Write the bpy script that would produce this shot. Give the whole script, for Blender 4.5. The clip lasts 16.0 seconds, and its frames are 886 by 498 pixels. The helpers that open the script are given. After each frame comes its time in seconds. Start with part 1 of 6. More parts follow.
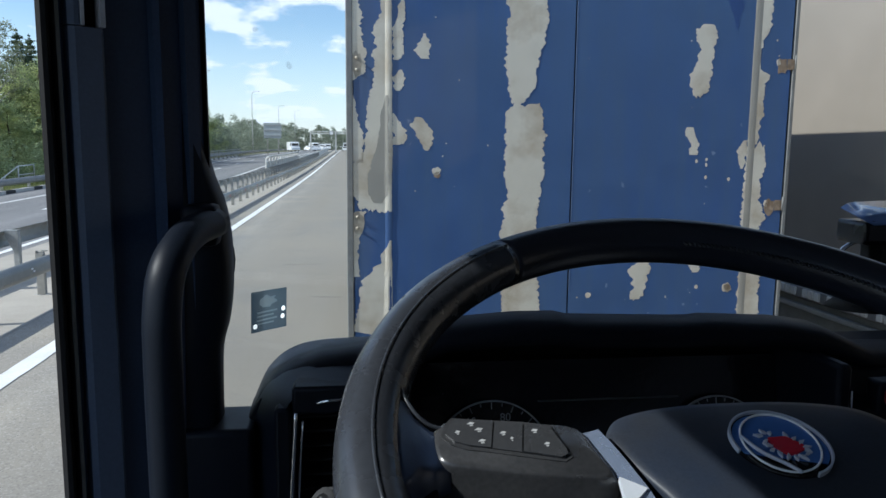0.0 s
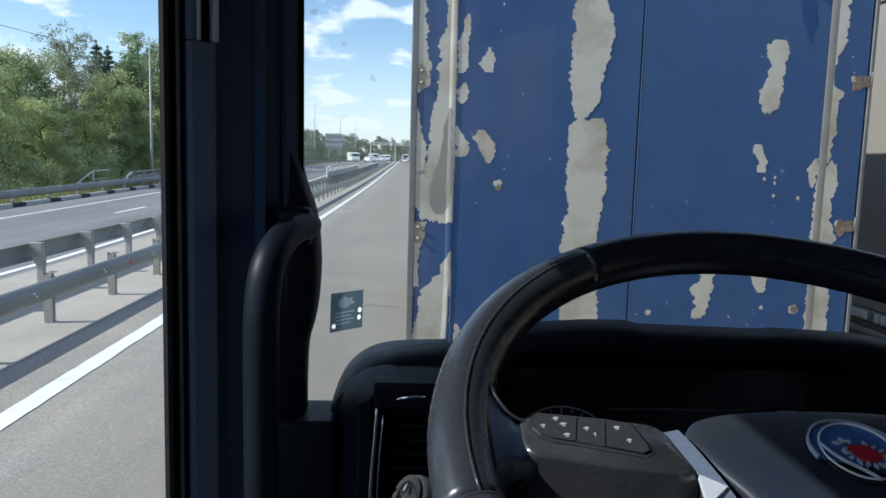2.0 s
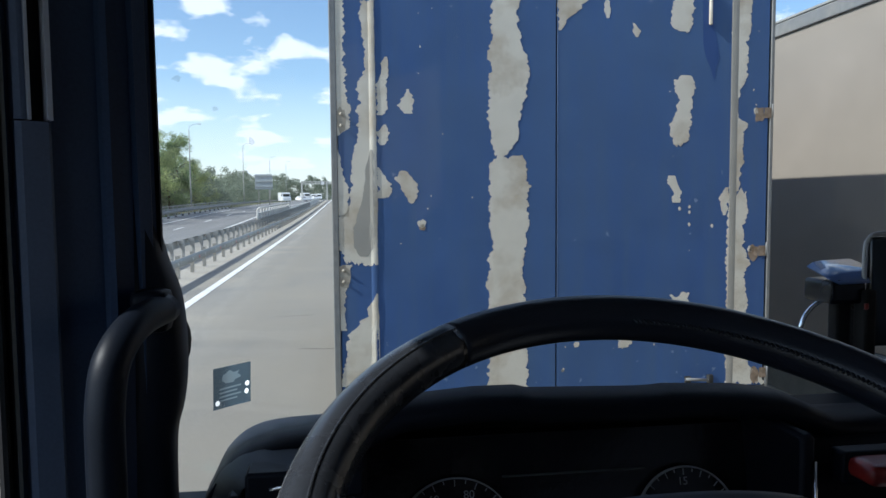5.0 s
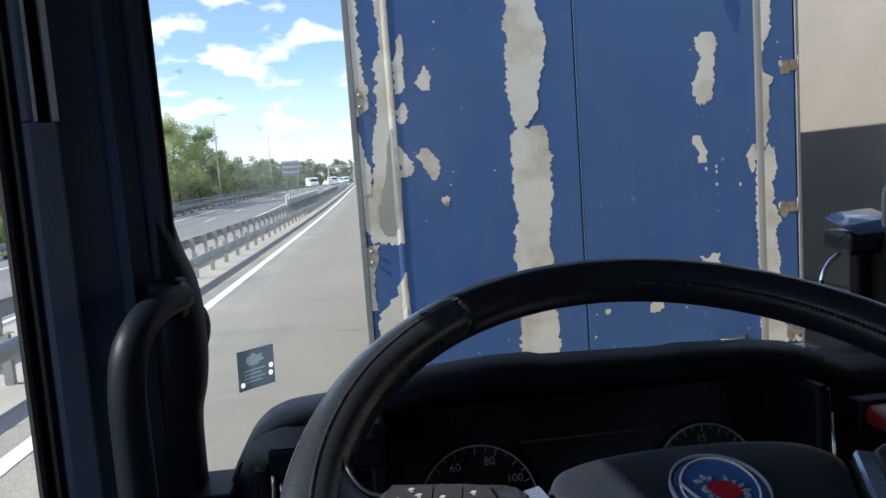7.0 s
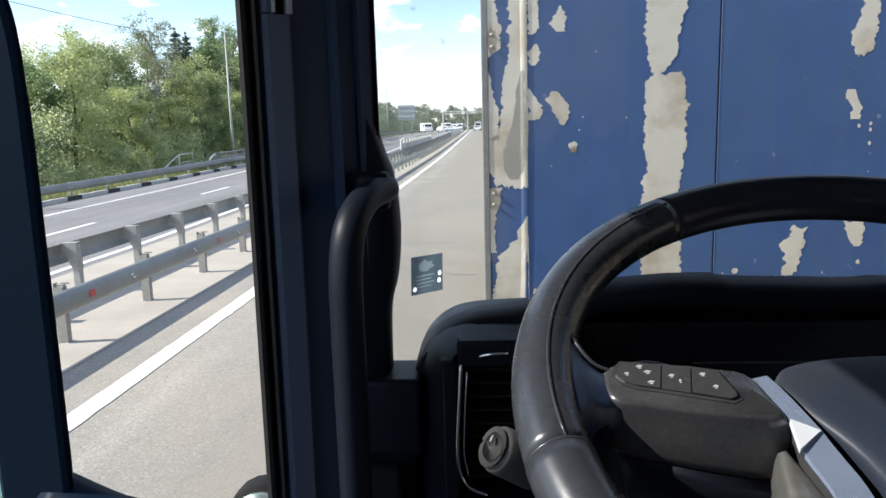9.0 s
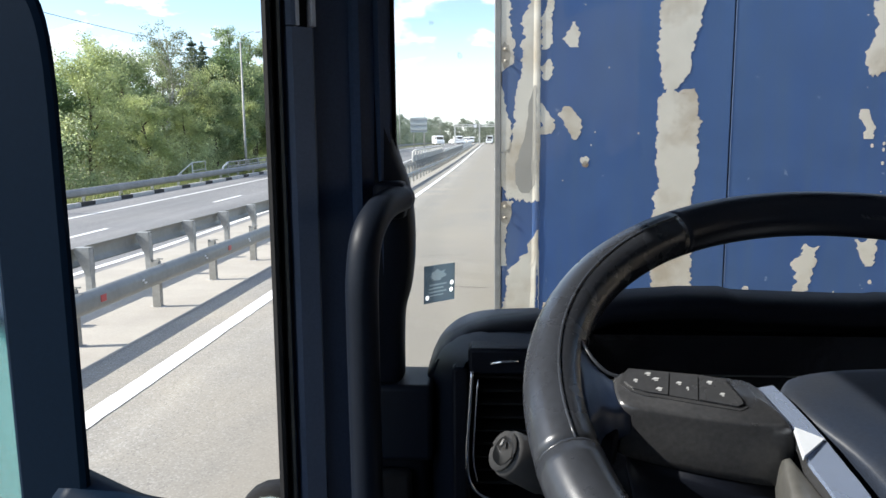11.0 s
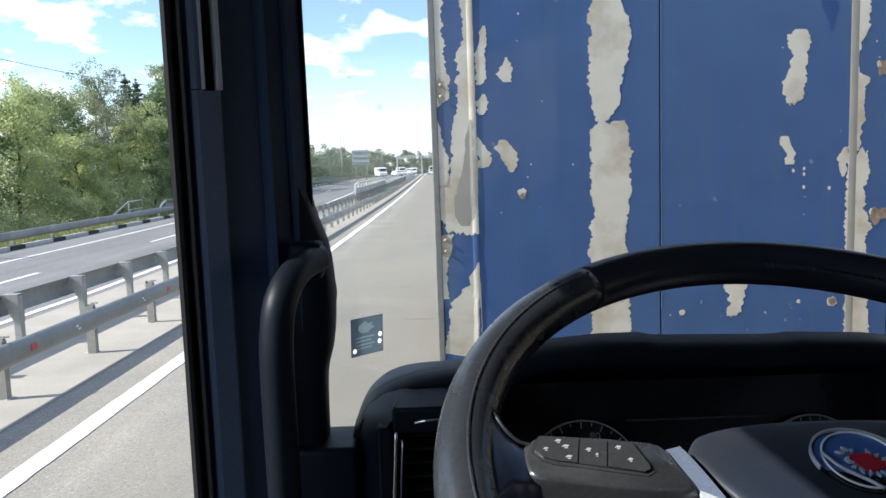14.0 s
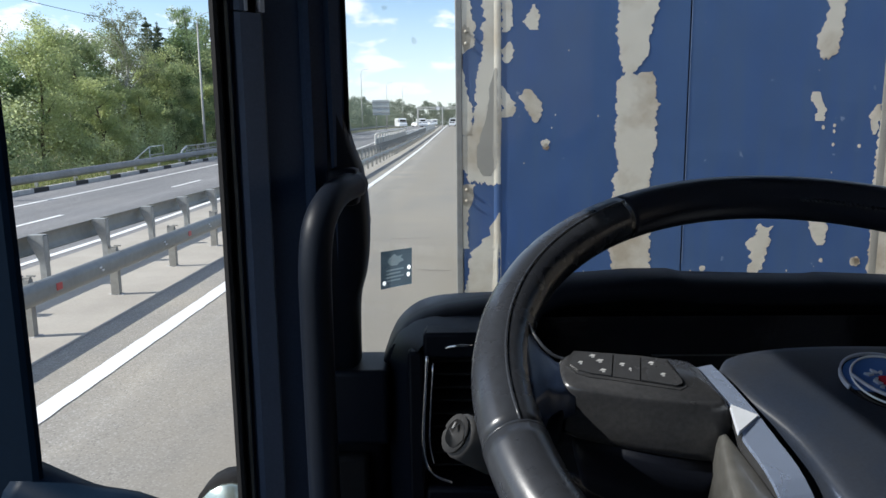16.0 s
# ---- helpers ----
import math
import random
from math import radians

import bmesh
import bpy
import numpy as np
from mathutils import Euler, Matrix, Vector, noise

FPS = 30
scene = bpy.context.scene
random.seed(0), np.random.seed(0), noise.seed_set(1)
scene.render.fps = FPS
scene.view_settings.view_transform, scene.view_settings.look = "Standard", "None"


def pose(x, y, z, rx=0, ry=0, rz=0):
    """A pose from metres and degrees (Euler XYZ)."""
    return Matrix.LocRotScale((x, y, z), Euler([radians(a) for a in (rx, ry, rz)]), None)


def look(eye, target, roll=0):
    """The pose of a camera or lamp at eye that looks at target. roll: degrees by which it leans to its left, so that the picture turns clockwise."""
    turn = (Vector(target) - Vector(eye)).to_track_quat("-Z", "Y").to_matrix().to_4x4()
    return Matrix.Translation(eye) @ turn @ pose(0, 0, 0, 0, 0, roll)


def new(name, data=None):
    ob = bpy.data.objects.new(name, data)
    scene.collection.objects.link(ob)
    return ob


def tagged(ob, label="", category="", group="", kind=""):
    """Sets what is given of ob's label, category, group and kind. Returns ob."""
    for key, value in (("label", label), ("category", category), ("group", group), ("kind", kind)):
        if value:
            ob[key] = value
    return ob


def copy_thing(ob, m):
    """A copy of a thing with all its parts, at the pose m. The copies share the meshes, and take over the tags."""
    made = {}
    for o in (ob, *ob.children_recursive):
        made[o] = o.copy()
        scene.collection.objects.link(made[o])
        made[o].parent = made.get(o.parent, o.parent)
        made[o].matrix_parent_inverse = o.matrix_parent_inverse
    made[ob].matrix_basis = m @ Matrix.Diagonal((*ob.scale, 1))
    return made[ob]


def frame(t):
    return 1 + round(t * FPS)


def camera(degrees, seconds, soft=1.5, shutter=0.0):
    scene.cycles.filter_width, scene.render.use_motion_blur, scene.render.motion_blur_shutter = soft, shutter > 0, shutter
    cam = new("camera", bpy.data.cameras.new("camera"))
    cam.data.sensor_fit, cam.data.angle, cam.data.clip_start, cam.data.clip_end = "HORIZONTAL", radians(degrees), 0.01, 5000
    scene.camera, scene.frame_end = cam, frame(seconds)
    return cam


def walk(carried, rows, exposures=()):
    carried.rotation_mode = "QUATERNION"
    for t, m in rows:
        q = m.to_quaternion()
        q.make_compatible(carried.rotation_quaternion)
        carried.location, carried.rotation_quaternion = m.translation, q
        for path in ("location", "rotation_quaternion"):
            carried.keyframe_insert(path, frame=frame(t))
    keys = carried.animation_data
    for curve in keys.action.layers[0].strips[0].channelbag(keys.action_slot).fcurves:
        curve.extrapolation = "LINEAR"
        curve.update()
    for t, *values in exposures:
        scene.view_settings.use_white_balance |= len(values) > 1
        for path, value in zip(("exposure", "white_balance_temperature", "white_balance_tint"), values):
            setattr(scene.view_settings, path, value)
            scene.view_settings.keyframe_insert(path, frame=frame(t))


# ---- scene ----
cam = camera(62.85, 16.0, soft=1.5)
# seconds, x, y, z, then the turns about x, y and z in degrees
ROWS = [
    (0, -0.4428, 0.5144, 2.4361, 82.262, -0.538, -7.010),
    (0.5, -0.4551, 0.4990, 2.4367, 83.183, -1.234, -4.200),
    (1, -0.4542, 0.4915, 2.4389, 83.824, -1.179, -4.033),
    (1.5, -0.4559, 0.4926, 2.4385, 83.784, -1.316, -4.264),
    (2, -0.4645, 0.4902, 2.4336, 83.159, -1.595, -2.440),
    (2.5, -0.4724, 0.4901, 2.4379, 83.160, -2.143, -2.514),
    (3, -0.4748, 0.4934, 2.4395, 83.514, -2.495, -2.864),
    (3.5, -0.4771, 0.4920, 2.4471, 84.808, -2.721, -3.390),
    (4, -0.4418, 0.5194, 2.4604, 86.121, -0.638, -6.798),
    (6.5, -0.3987, 0.5006, 2.4617, 85.013, 2.905, -6.350),
    (7, -0.3921, 0.5011, 2.4590, 84.192, 4.100, -5.650),
    (7.5, -0.4048, 0.4929, 2.4589, 83.464, 2.452, -4.756),
    (8, -0.4382, 0.4804, 2.4437, 82.590, 1.705, -0.952),
    (8.5, -0.4620, 0.4893, 2.4305, 80.442, 1.447, 0.984),
    (9, -0.4651, 0.4835, 2.4270, 80.654, 1.516, 3.250),
    (9.5, -0.4620, 0.4793, 2.4279, 81.003, 1.470, 3.495),
    (12, -0.4713, 0.4665, 2.4240, 81.745, 0.022, 4.467),
    (12.5, -0.4694, 0.4672, 2.4235, 81.363, 0.255, 3.884),
    (13, -0.4640, 0.4793, 2.4277, 81.128, 0.587, 1.849),
    (13.5, -0.4599, 0.4837, 2.4318, 81.617, 0.610, 0.849),
    (14, -0.4448, 0.4774, 2.4478, 83.955, 1.990, -0.325),
    (14.5, -0.4521, 0.4725, 2.4427, 83.716, 1.142, 0.600),
    (15, -0.4544, 0.4689, 2.4364, 82.523, 1.069, 1.044),
    (15.5, -0.4558, 0.4678, 2.4308, 80.984, 0.591, 0.797),
    (16, -0.4588, 0.4656, 2.4289, 80.282, 0.710, 1.279),
]
EXPOSURES = [(0.0, 0.14, 5800, 6), (4.2, 0.16, 5800, 6), (6.4, 0.42, 6000, 9), (7.5, 0.5, 6100, 9), (8.7, 0.69, 6350, 10), (12.5, 0.83, 6300, 9), (13.5, 0.82, 6250, 9), (14.2, 0.58, 6150, 9), (15.0, 0.40, 6150, 9), (16.0, 0.31, 6150, 9)]
walk(cam, [(t, pose(*p)) for t, *p in ROWS], EXPOSURES)

# ---- sky and sun ----
SUN_WAY = Vector((0.965, 0.165, -0.755)).normalized()
world = bpy.data.worlds.new("sky")
scene.world = world
world.use_nodes = True
wn, wl = world.node_tree.nodes, world.node_tree.links
sky = wn.new("ShaderNodeTexSky")
sky.sky_type, sky.sun_disc = "NISHITA", False
sky.sun_elevation, sky.sun_rotation = math.asin(-SUN_WAY.z), math.atan2(-SUN_WAY.x, -SUN_WAY.y)
sky.dust_density, sky.air_density, sky.ozone_density = 0.4, 1.0, 2.0
coord = wn.new("ShaderNodeTexCoord")
split = wn.new("ShaderNodeSeparateXYZ")
wl.new(coord.outputs["Generated"], split.inputs[0])
lift = wn.new("ShaderNodeMath"); lift.operation = "ADD"; lift.inputs[1].default_value = 0.30
wl.new(split.outputs[2], lift.inputs[0])
flat = []
for i in (0, 1):
    d = wn.new("ShaderNodeMath"); d.operation = "DIVIDE"
    wl.new(split.outputs[i], d.inputs[0]); wl.new(lift.outputs[0], d.inputs[1])
    flat.append(d)
plane = wn.new("ShaderNodeCombineXYZ")
wl.new(flat[0].outputs[0], plane.inputs[0]); wl.new(flat[1].outputs[0], plane.inputs[1])
puffs = wn.new("ShaderNodeTexNoise")
puffs.inputs["Scale"].default_value, puffs.inputs["Detail"].default_value, puffs.inputs["Roughness"].default_value = 4.7, 8, 0.55
wl.new(plane.outputs[0], puffs.inputs["Vector"])
cover = wn.new("ShaderNodeMapRange")
cover.inputs[1].default_value, cover.inputs[2].default_value = 0.51, 0.59
wl.new(puffs.outputs["Fac"], cover.inputs[0])
low = wn.new("ShaderNodeMapRange")
low.inputs[1].default_value, low.inputs[2].default_value, low.inputs[3].default_value, low.inputs[4].default_value = 0.0, 0.16, 0.6, 0.0
wl.new(split.outputs[2], low.inputs[0])
both = wn.new("ShaderNodeMath"); both.operation = "MAXIMUM"
wl.new(cover.outputs[0], both.inputs[0]); wl.new(low.outputs[0], both.inputs[1])
clouds = wn.new("ShaderNodeMix"); clouds.data_type = "RGBA"
clouds.inputs[7].default_value = (5.9, 6.25, 6.8, 1)
wl.new(both.outputs[0], clouds.inputs[0]); wl.new(sky.outputs[0], clouds.inputs[6])
wl.new(clouds.outputs[2], wn["Background"].inputs[0])
wn["Background"].inputs[1].default_value = 0.15

sun = new("sun", bpy.data.lights.new("sun", "SUN"))
sun.data.energy, sun.data.angle, sun.data.color = 5.0, radians(0.53), (1.0, 0.95, 0.86)
sun.matrix_world = look((-30, -8, 25), Vector((-30, -8, 25)) + SUN_WAY)


# ---- materials ----
def surface(name, base, rough=0.6, metal=0.0, var=0.25, grain=40.0, stain=1.5, bump=0.1, tint=None, random=0.0, spec=0.5, coat=0.0, depth=0.004):
    """A painted, moulded or mineral surface: fine grain, broad stains towards tint, relief, and some change from piece to piece."""
    m = bpy.data.materials.new(name)
    m.use_nodes = True
    n, l = m.node_tree.nodes, m.node_tree.links
    b = n["Principled BSDF"]
    b.inputs["Metallic"].default_value, b.inputs["Specular IOR Level"].default_value, b.inputs["Coat Weight"].default_value = metal, spec, coat
    pos = n.new("ShaderNodeTexCoord")
    fine, broad = n.new("ShaderNodeTexNoise"), n.new("ShaderNodeTexNoise")
    fine.inputs["Scale"].default_value, fine.inputs["Detail"].default_value = grain, 4
    broad.inputs["Scale"].default_value, broad.inputs["Detail"].default_value, broad.inputs["Roughness"].default_value = stain, 6, 0.6
    for t in (fine, broad):
        l.new(pos.outputs["Object"], t.inputs["Vector"])
    second = tint or tuple(c * (1 - var) for c in base)
    mix = n.new("ShaderNodeMix"); mix.data_type = "RGBA"
    mix.inputs[6].default_value, mix.inputs[7].default_value = (*base, 1), (*second, 1)
    steps = n.new("ShaderNodeMapRange")
    steps.inputs[1].default_value, steps.inputs[2].default_value = 0.35, 0.68
    l.new(broad.outputs["Fac"], steps.inputs[0]); l.new(steps.outputs[0], mix.inputs[0])
    shade = n.new("ShaderNodeMapRange")
    shade.inputs[1].default_value, shade.inputs[2].default_value = 0.25, 0.75
    shade.inputs[3].default_value, shade.inputs[4].default_value = 1 - var, 1 + var * 0.6
    l.new(fine.outputs["Fac"], shade.inputs[0])
    value = n.new("ShaderNodeMix"); value.data_type, value.blend_type = "RGBA", "MULTIPLY"
    value.inputs[0].default_value = 1
    l.new(mix.outputs[2], value.inputs[6]); l.new(shade.outputs[0], value.inputs[7])
    last = value
    if random:
        info = n.new("ShaderNodeObjectInfo")
        spread = n.new("ShaderNodeMapRange")
        spread.inputs[3].default_value, spread.inputs[4].default_value = 1 - random, 1 + random
        l.new(info.outputs["Random"], spread.inputs[0])
        last = n.new("ShaderNodeMix"); last.data_type, last.blend_type = "RGBA", "MULTIPLY"
        last.inputs[0].default_value = 1
        l.new(value.outputs[2], last.inputs[6]); l.new(spread.outputs[0], last.inputs[7])
    l.new(last.outputs[2], b.inputs["Base Color"])
    gloss = n.new("ShaderNodeMapRange")
    gloss.inputs[3].default_value, gloss.inputs[4].default_value = max(rough - 0.1, 0.02), min(rough + 0.12, 1)
    l.new(broad.outputs["Fac"], gloss.inputs[0]); l.new(gloss.outputs[0], b.inputs["Roughness"])
    if bump:
        relief = n.new("ShaderNodeBump")
        relief.inputs["Strength"].default_value, relief.inputs["Distance"].default_value = bump, depth
        l.new(fine.outputs["Fac"], relief.inputs["Height"]); l.new(relief.outputs[0], b.inputs["Normal"])
    return m


def leaves(name, a, b2, through_light=0.5, glow_tint=None, clump=0.45):
    """Foliage or thin film: each leaf takes its own tone between two, whole sprays drift in tone, and light passes through."""
    m = bpy.data.materials.new(name)
    m.use_nodes = True
    n, l = m.node_tree.nodes, m.node_tree.links
    p = n["Principled BSDF"]
    geo = n.new("ShaderNodeNewGeometry")
    drift = n.new("ShaderNodeTexNoise")
    drift.inputs["Scale"].default_value, drift.inputs["Detail"].default_value = 0.75, 3
    l.new(geo.outputs["Position"], drift.inputs["Vector"])
    wide = n.new("ShaderNodeMapRange")
    wide.inputs[1].default_value, wide.inputs[2].default_value = 0.34, 0.66
    l.new(drift.outputs["Fac"], wide.inputs[0])
    pick = n.new("ShaderNodeMix"); pick.data_type = "FLOAT"; pick.inputs[0].default_value = clump
    l.new(geo.outputs["Random Per Island"], pick.inputs[2]); l.new(wide.outputs[0], pick.inputs[3])
    ramp = n.new("ShaderNodeMix"); ramp.data_type = "RGBA"
    ramp.inputs[6].default_value, ramp.inputs[7].default_value = (*a, 1), (*b2, 1)
    l.new(pick.outputs[0], ramp.inputs[0])
    l.new(ramp.outputs[2], p.inputs["Base Color"])
    p.inputs["Roughness"].default_value = 0.55
    p.inputs["Specular IOR Level"].default_value = 0.25
    glow = n.new("ShaderNodeBsdfTranslucent")
    if glow_tint:
        warm = n.new("ShaderNodeMix"); warm.data_type, warm.blend_type = "RGBA", "MULTIPLY"; warm.inputs[0].default_value = 1
        warm.inputs[7].default_value = (*glow_tint, 1)
        l.new(ramp.outputs[2], warm.inputs[6]); l.new(warm.outputs[2], glow.inputs[0])
    else:
        l.new(ramp.outputs[2], glow.inputs[0])
    add = n.new("ShaderNodeMixShader"); add.inputs[0].default_value = through_light
    l.new(p.outputs[0], add.inputs[1]); l.new(glow.outputs[0], add.inputs[2])
    l.new(add.outputs[0], n["Material Output"].inputs[0])
    return m


def asphalt_mat(name, base, dust, pale, speck, lane=None):
    """Worn road: grey stone mix, dusty tan drifts drawn out along the road, pale and dark chippings."""
    m = surface(name, base, rough=0.85, var=0.10, grain=55, stain=0.35, bump=0.3, tint=dust, depth=0.004, spec=0.3)
    n, l = m.node_tree.nodes, m.node_tree.links
    b = n["Principled BSDF"]
    old = b.inputs["Base Color"].links[0].from_socket
    pos = n.new("ShaderNodeTexCoord")
    chips = n.new("ShaderNodeTexVoronoi"); chips.inputs["Scale"].default_value = 70
    l.new(pos.outputs["Object"], chips.inputs["Vector"])
    hue = n.new("ShaderNodeSeparateColor"); l.new(chips.outputs["Color"], hue.inputs[0])
    pick = n.new("ShaderNodeMapRange"); pick.inputs[1].default_value, pick.inputs[2].default_value = 0.80, 0.86
    l.new(hue.outputs[0], pick.inputs[0])
    scale = n.new("ShaderNodeMath"); scale.operation = "MULTIPLY"; scale.inputs[1].default_value = speck
    l.new(pick.outputs[0], scale.inputs[0])
    mix = n.new("ShaderNodeMix"); mix.data_type = "RGBA"; mix.inputs[7].default_value = (*pale, 1)
    l.new(scale.outputs[0], mix.inputs[0]); l.new(old, mix.inputs[6])
    dark = n.new("ShaderNodeMapRange"); dark.inputs[1].default_value, dark.inputs[2].default_value = 0.16, 0.10
    l.new(hue.outputs[1], dark.inputs[0])
    scale2 = n.new("ShaderNodeMath"); scale2.operation = "MULTIPLY"; scale2.inputs[1].default_value = speck
    l.new(dark.outputs[0], scale2.inputs[0])
    mix2 = n.new("ShaderNodeMix"); mix2.data_type = "RGBA"; mix2.inputs[7].default_value = (0.05, 0.048, 0.045, 1)
    l.new(scale2.outputs[0], mix2.inputs[0]); l.new(mix.outputs[2], mix2.inputs[6])
    # long streaks of wear along the lanes
    warp = n.new("ShaderNodeMapping"); warp.inputs["Scale"].default_value = (1.3, 0.05, 1)
    l.new(pos.outputs["Object"], warp.inputs[0])
    streak = n.new("ShaderNodeTexNoise"); streak.inputs["Scale"].default_value, streak.inputs["Detail"].default_value = 1.0, 5
    l.new(warp.outputs[0], streak.inputs["Vector"])
    band = n.new("ShaderNodeMapRange"); band.inputs[1].default_value, band.inputs[2].default_value = 0.3, 0.7
    band.inputs[3].default_value, band.inputs[4].default_value = 0.86, 1.12
    l.new(streak.outputs["Fac"], band.inputs[0])
    mul = n.new("ShaderNodeMix"); mul.data_type, mul.blend_type = "RGBA", "MULTIPLY"; mul.inputs[0].default_value = 1
    l.new(mix2.outputs[2], mul.inputs[6]); l.new(band.outputs[0], mul.inputs[7])
    last = mul
    if lane:
        # dust that the wheels have left along the lane
        apart = n.new("ShaderNodeSeparateXYZ"); l.new(pos.outputs["Object"], apart.inputs[0])
        edge = n.new("ShaderNodeMapRange"); edge.inputs[1].default_value, edge.inputs[2].default_value = -3.5, -2.2
        l.new(apart.outputs[0], edge.inputs[0])
        patch = n.new("ShaderNodeMapRange"); patch.inputs[1].default_value, patch.inputs[2].default_value = 0.25, 0.75
        patch.inputs[3].default_value, patch.inputs[4].default_value = 0.35, 1.0
        l.new(streak.outputs["Fac"], patch.inputs[0])
        amount = n.new("ShaderNodeMath"); amount.operation = "MULTIPLY"
        l.new(edge.outputs[0], amount.inputs[0]); l.new(patch.outputs[0], amount.inputs[1])
        last = n.new("ShaderNodeMix"); last.data_type = "RGBA"; last.inputs[7].default_value = (*lane, 1)
        l.new(amount.outputs[0], last.inputs[0]); l.new(mul.outputs[2], last.inputs[6])
    l.new(last.outputs[2], b.inputs["Base Color"])
    return m


def pane_mat(name, tint):
    m = bpy.data.materials.new(name)
    m.use_nodes = True
    b = m.node_tree.nodes["Principled BSDF"]
    b.inputs["Base Color"].default_value = (*tint, 1)
    b.inputs["Roughness"].default_value = 0.0
    b.inputs["IOR"].default_value = 1.18
    b.inputs["Specular IOR Level"].default_value = 0.5
    b.inputs["Transmission Weight"].default_value = 1.0
    return m


ASPHALT = asphalt_mat("asphalt", (0.225, 0.214, 0.194), (0.325, 0.292, 0.237), (0.52, 0.50, 0.46), 0.30, (0.235, 0.210, 0.170))
ASPHALT_FAR = asphalt_mat("asphalt_grey", (0.17, 0.168, 0.168), (0.205, 0.20, 0.195), (0.42, 0.41, 0.40), 0.4)
SAND = surface("median_sand", (0.40, 0.365, 0.31), 0.95, var=0.09, grain=30, stain=0.8, bump=0.35, tint=(0.33, 0.30, 0.255), depth=0.006)
PAINT_WHITE = surface("road_paint", (0.80, 0.80, 0.78), 0.7, var=0.10, grain=60, stain=2.0, bump=0.2, tint=(0.66, 0.65, 0.62))
EARTH = surface("verge", (0.10, 0.12, 0.035), 0.95, var=0.4, grain=6, stain=0.4, bump=0.8, tint=(0.16, 0.14, 0.06), depth=0.05)
GRASS = leaves("grass", (0.14, 0.18, 0.06), (0.24, 0.26, 0.10))
ZINC = surface("galvanised_steel", (0.39, 0.39, 0.37), 0.6, metal=0.35, var=0.16, grain=14, stain=1.2, bump=0.05, tint=(0.29, 0.29, 0.275))
# darker copy of the zinc: the outer rail's shade is in its colour
SHADED_ZINC = surface("shaded_steel", (0.27, 0.27, 0.27), 0.75, metal=0.15, var=0.15, grain=10, stain=1.0, bump=0.05, tint=(0.21, 0.21, 0.21))
BEAM_STEEL = surface("dull_rail_steel", (0.275, 0.28, 0.262), 0.55, metal=0.3, var=0.10, grain=10, stain=0.7, bump=0.03, tint=(0.225, 0.225, 0.205))
TAN_STEEL = surface("dusty_steel_post", (0.37, 0.355, 0.315), 0.7, metal=0.2, var=0.14, grain=14, stain=2.5, bump=0.05, tint=(0.29, 0.275, 0.24))
RED = surface("red_reflector", (0.50, 0.05, 0.05), 0.35, var=0.1)
BLUE = surface("blue_paint", (0.049, 0.099, 0.246), 0.66, var=0.12, grain=4, stain=0.8, bump=0.04, tint=(0.064, 0.116, 0.238), spec=0.22)
b_nodes, b_links = BLUE.node_tree.nodes, BLUE.node_tree.links
b_in = b_nodes["Principled BSDF"].inputs["Base Color"]
b_old = b_in.links[0].from_socket
b_map = b_nodes.new("ShaderNodeMapping"); b_map.inputs["Scale"].default_value = (7.0, 7.0, 0.45)
b_pos = b_nodes.new("ShaderNodeTexCoord"); b_links.new(b_pos.outputs["Object"], b_map.inputs[0])
b_noise = b_nodes.new("ShaderNodeTexNoise"); b_noise.inputs["Scale"].default_value, b_noise.inputs["Detail"].default_value, b_noise.inputs["Roughness"].default_value = 2.0, 7, 0.65
b_links.new(b_map.outputs[0], b_noise.inputs["Vector"])
b_range = b_nodes.new("ShaderNodeMapRange")
b_range.inputs[1].default_value, b_range.inputs[2].default_value, b_range.inputs[3].default_value, b_range.inputs[4].default_value = 0.42, 0.72, 0.0, 0.55
b_links.new(b_noise.outputs["Fac"], b_range.inputs[0])
b_mix = b_nodes.new("ShaderNodeMix"); b_mix.data_type = "RGBA"; b_mix.inputs[7].default_value = (0.078, 0.123, 0.206, 1)
b_links.new(b_range.outputs[0], b_mix.inputs[0]); b_links.new(b_old, b_mix.inputs[6]); b_links.new(b_mix.outputs[2], b_in)
BLUE_SCUFF = surface("scuffed_blue_paint", (0.17, 0.225, 0.35), 0.75, var=0.15, grain=30, stain=8, spec=0.2)
BLUE_DEEP = surface("fresh_blue_smudge", (0.040, 0.080, 0.215), 0.6, var=0.1, grain=8, spec=0.2)
PRIMER = surface("bare_primer", (0.63, 0.575, 0.48), 0.7, var=0.06, grain=12, stain=3.2, bump=0.12, tint=(0.45, 0.375, 0.28))
for node in PRIMER.node_tree.nodes:
    if node.type == "MAP_RANGE" and abs(node.inputs[1].default_value - 0.35) < 1e-4:
        node.inputs[1].default_value, node.inputs[2].default_value = 0.46, 0.62
RUST = surface("rust", (0.22, 0.15, 0.095), 0.9, var=0.4, grain=45, stain=22, bump=0.5, tint=(0.34, 0.26, 0.19))
RUST_PALE = surface("rust_stained_primer", (0.30, 0.255, 0.20), 0.8, var=0.25, grain=30, stain=14, bump=0.2, tint=(0.40, 0.36, 0.29))
TAN_GREY = surface("tan_grey_primer", (0.29, 0.27, 0.235), 0.7, var=0.08, grain=12, stain=2.5, bump=0.1, tint=(0.34, 0.315, 0.27))
STEEL_EDGE = surface("grey_frame_paint", (0.16, 0.165, 0.17), 0.5, var=0.2, grain=20, stain=3, bump=0.1, tint=(0.22, 0.21, 0.19))
BOX_SIDE = surface("dusty_beige_panel", (0.275, 0.238, 0.198), 0.6, var=0.07, grain=3, stain=0.6, bump=0.04, tint=(0.24, 0.208, 0.172))
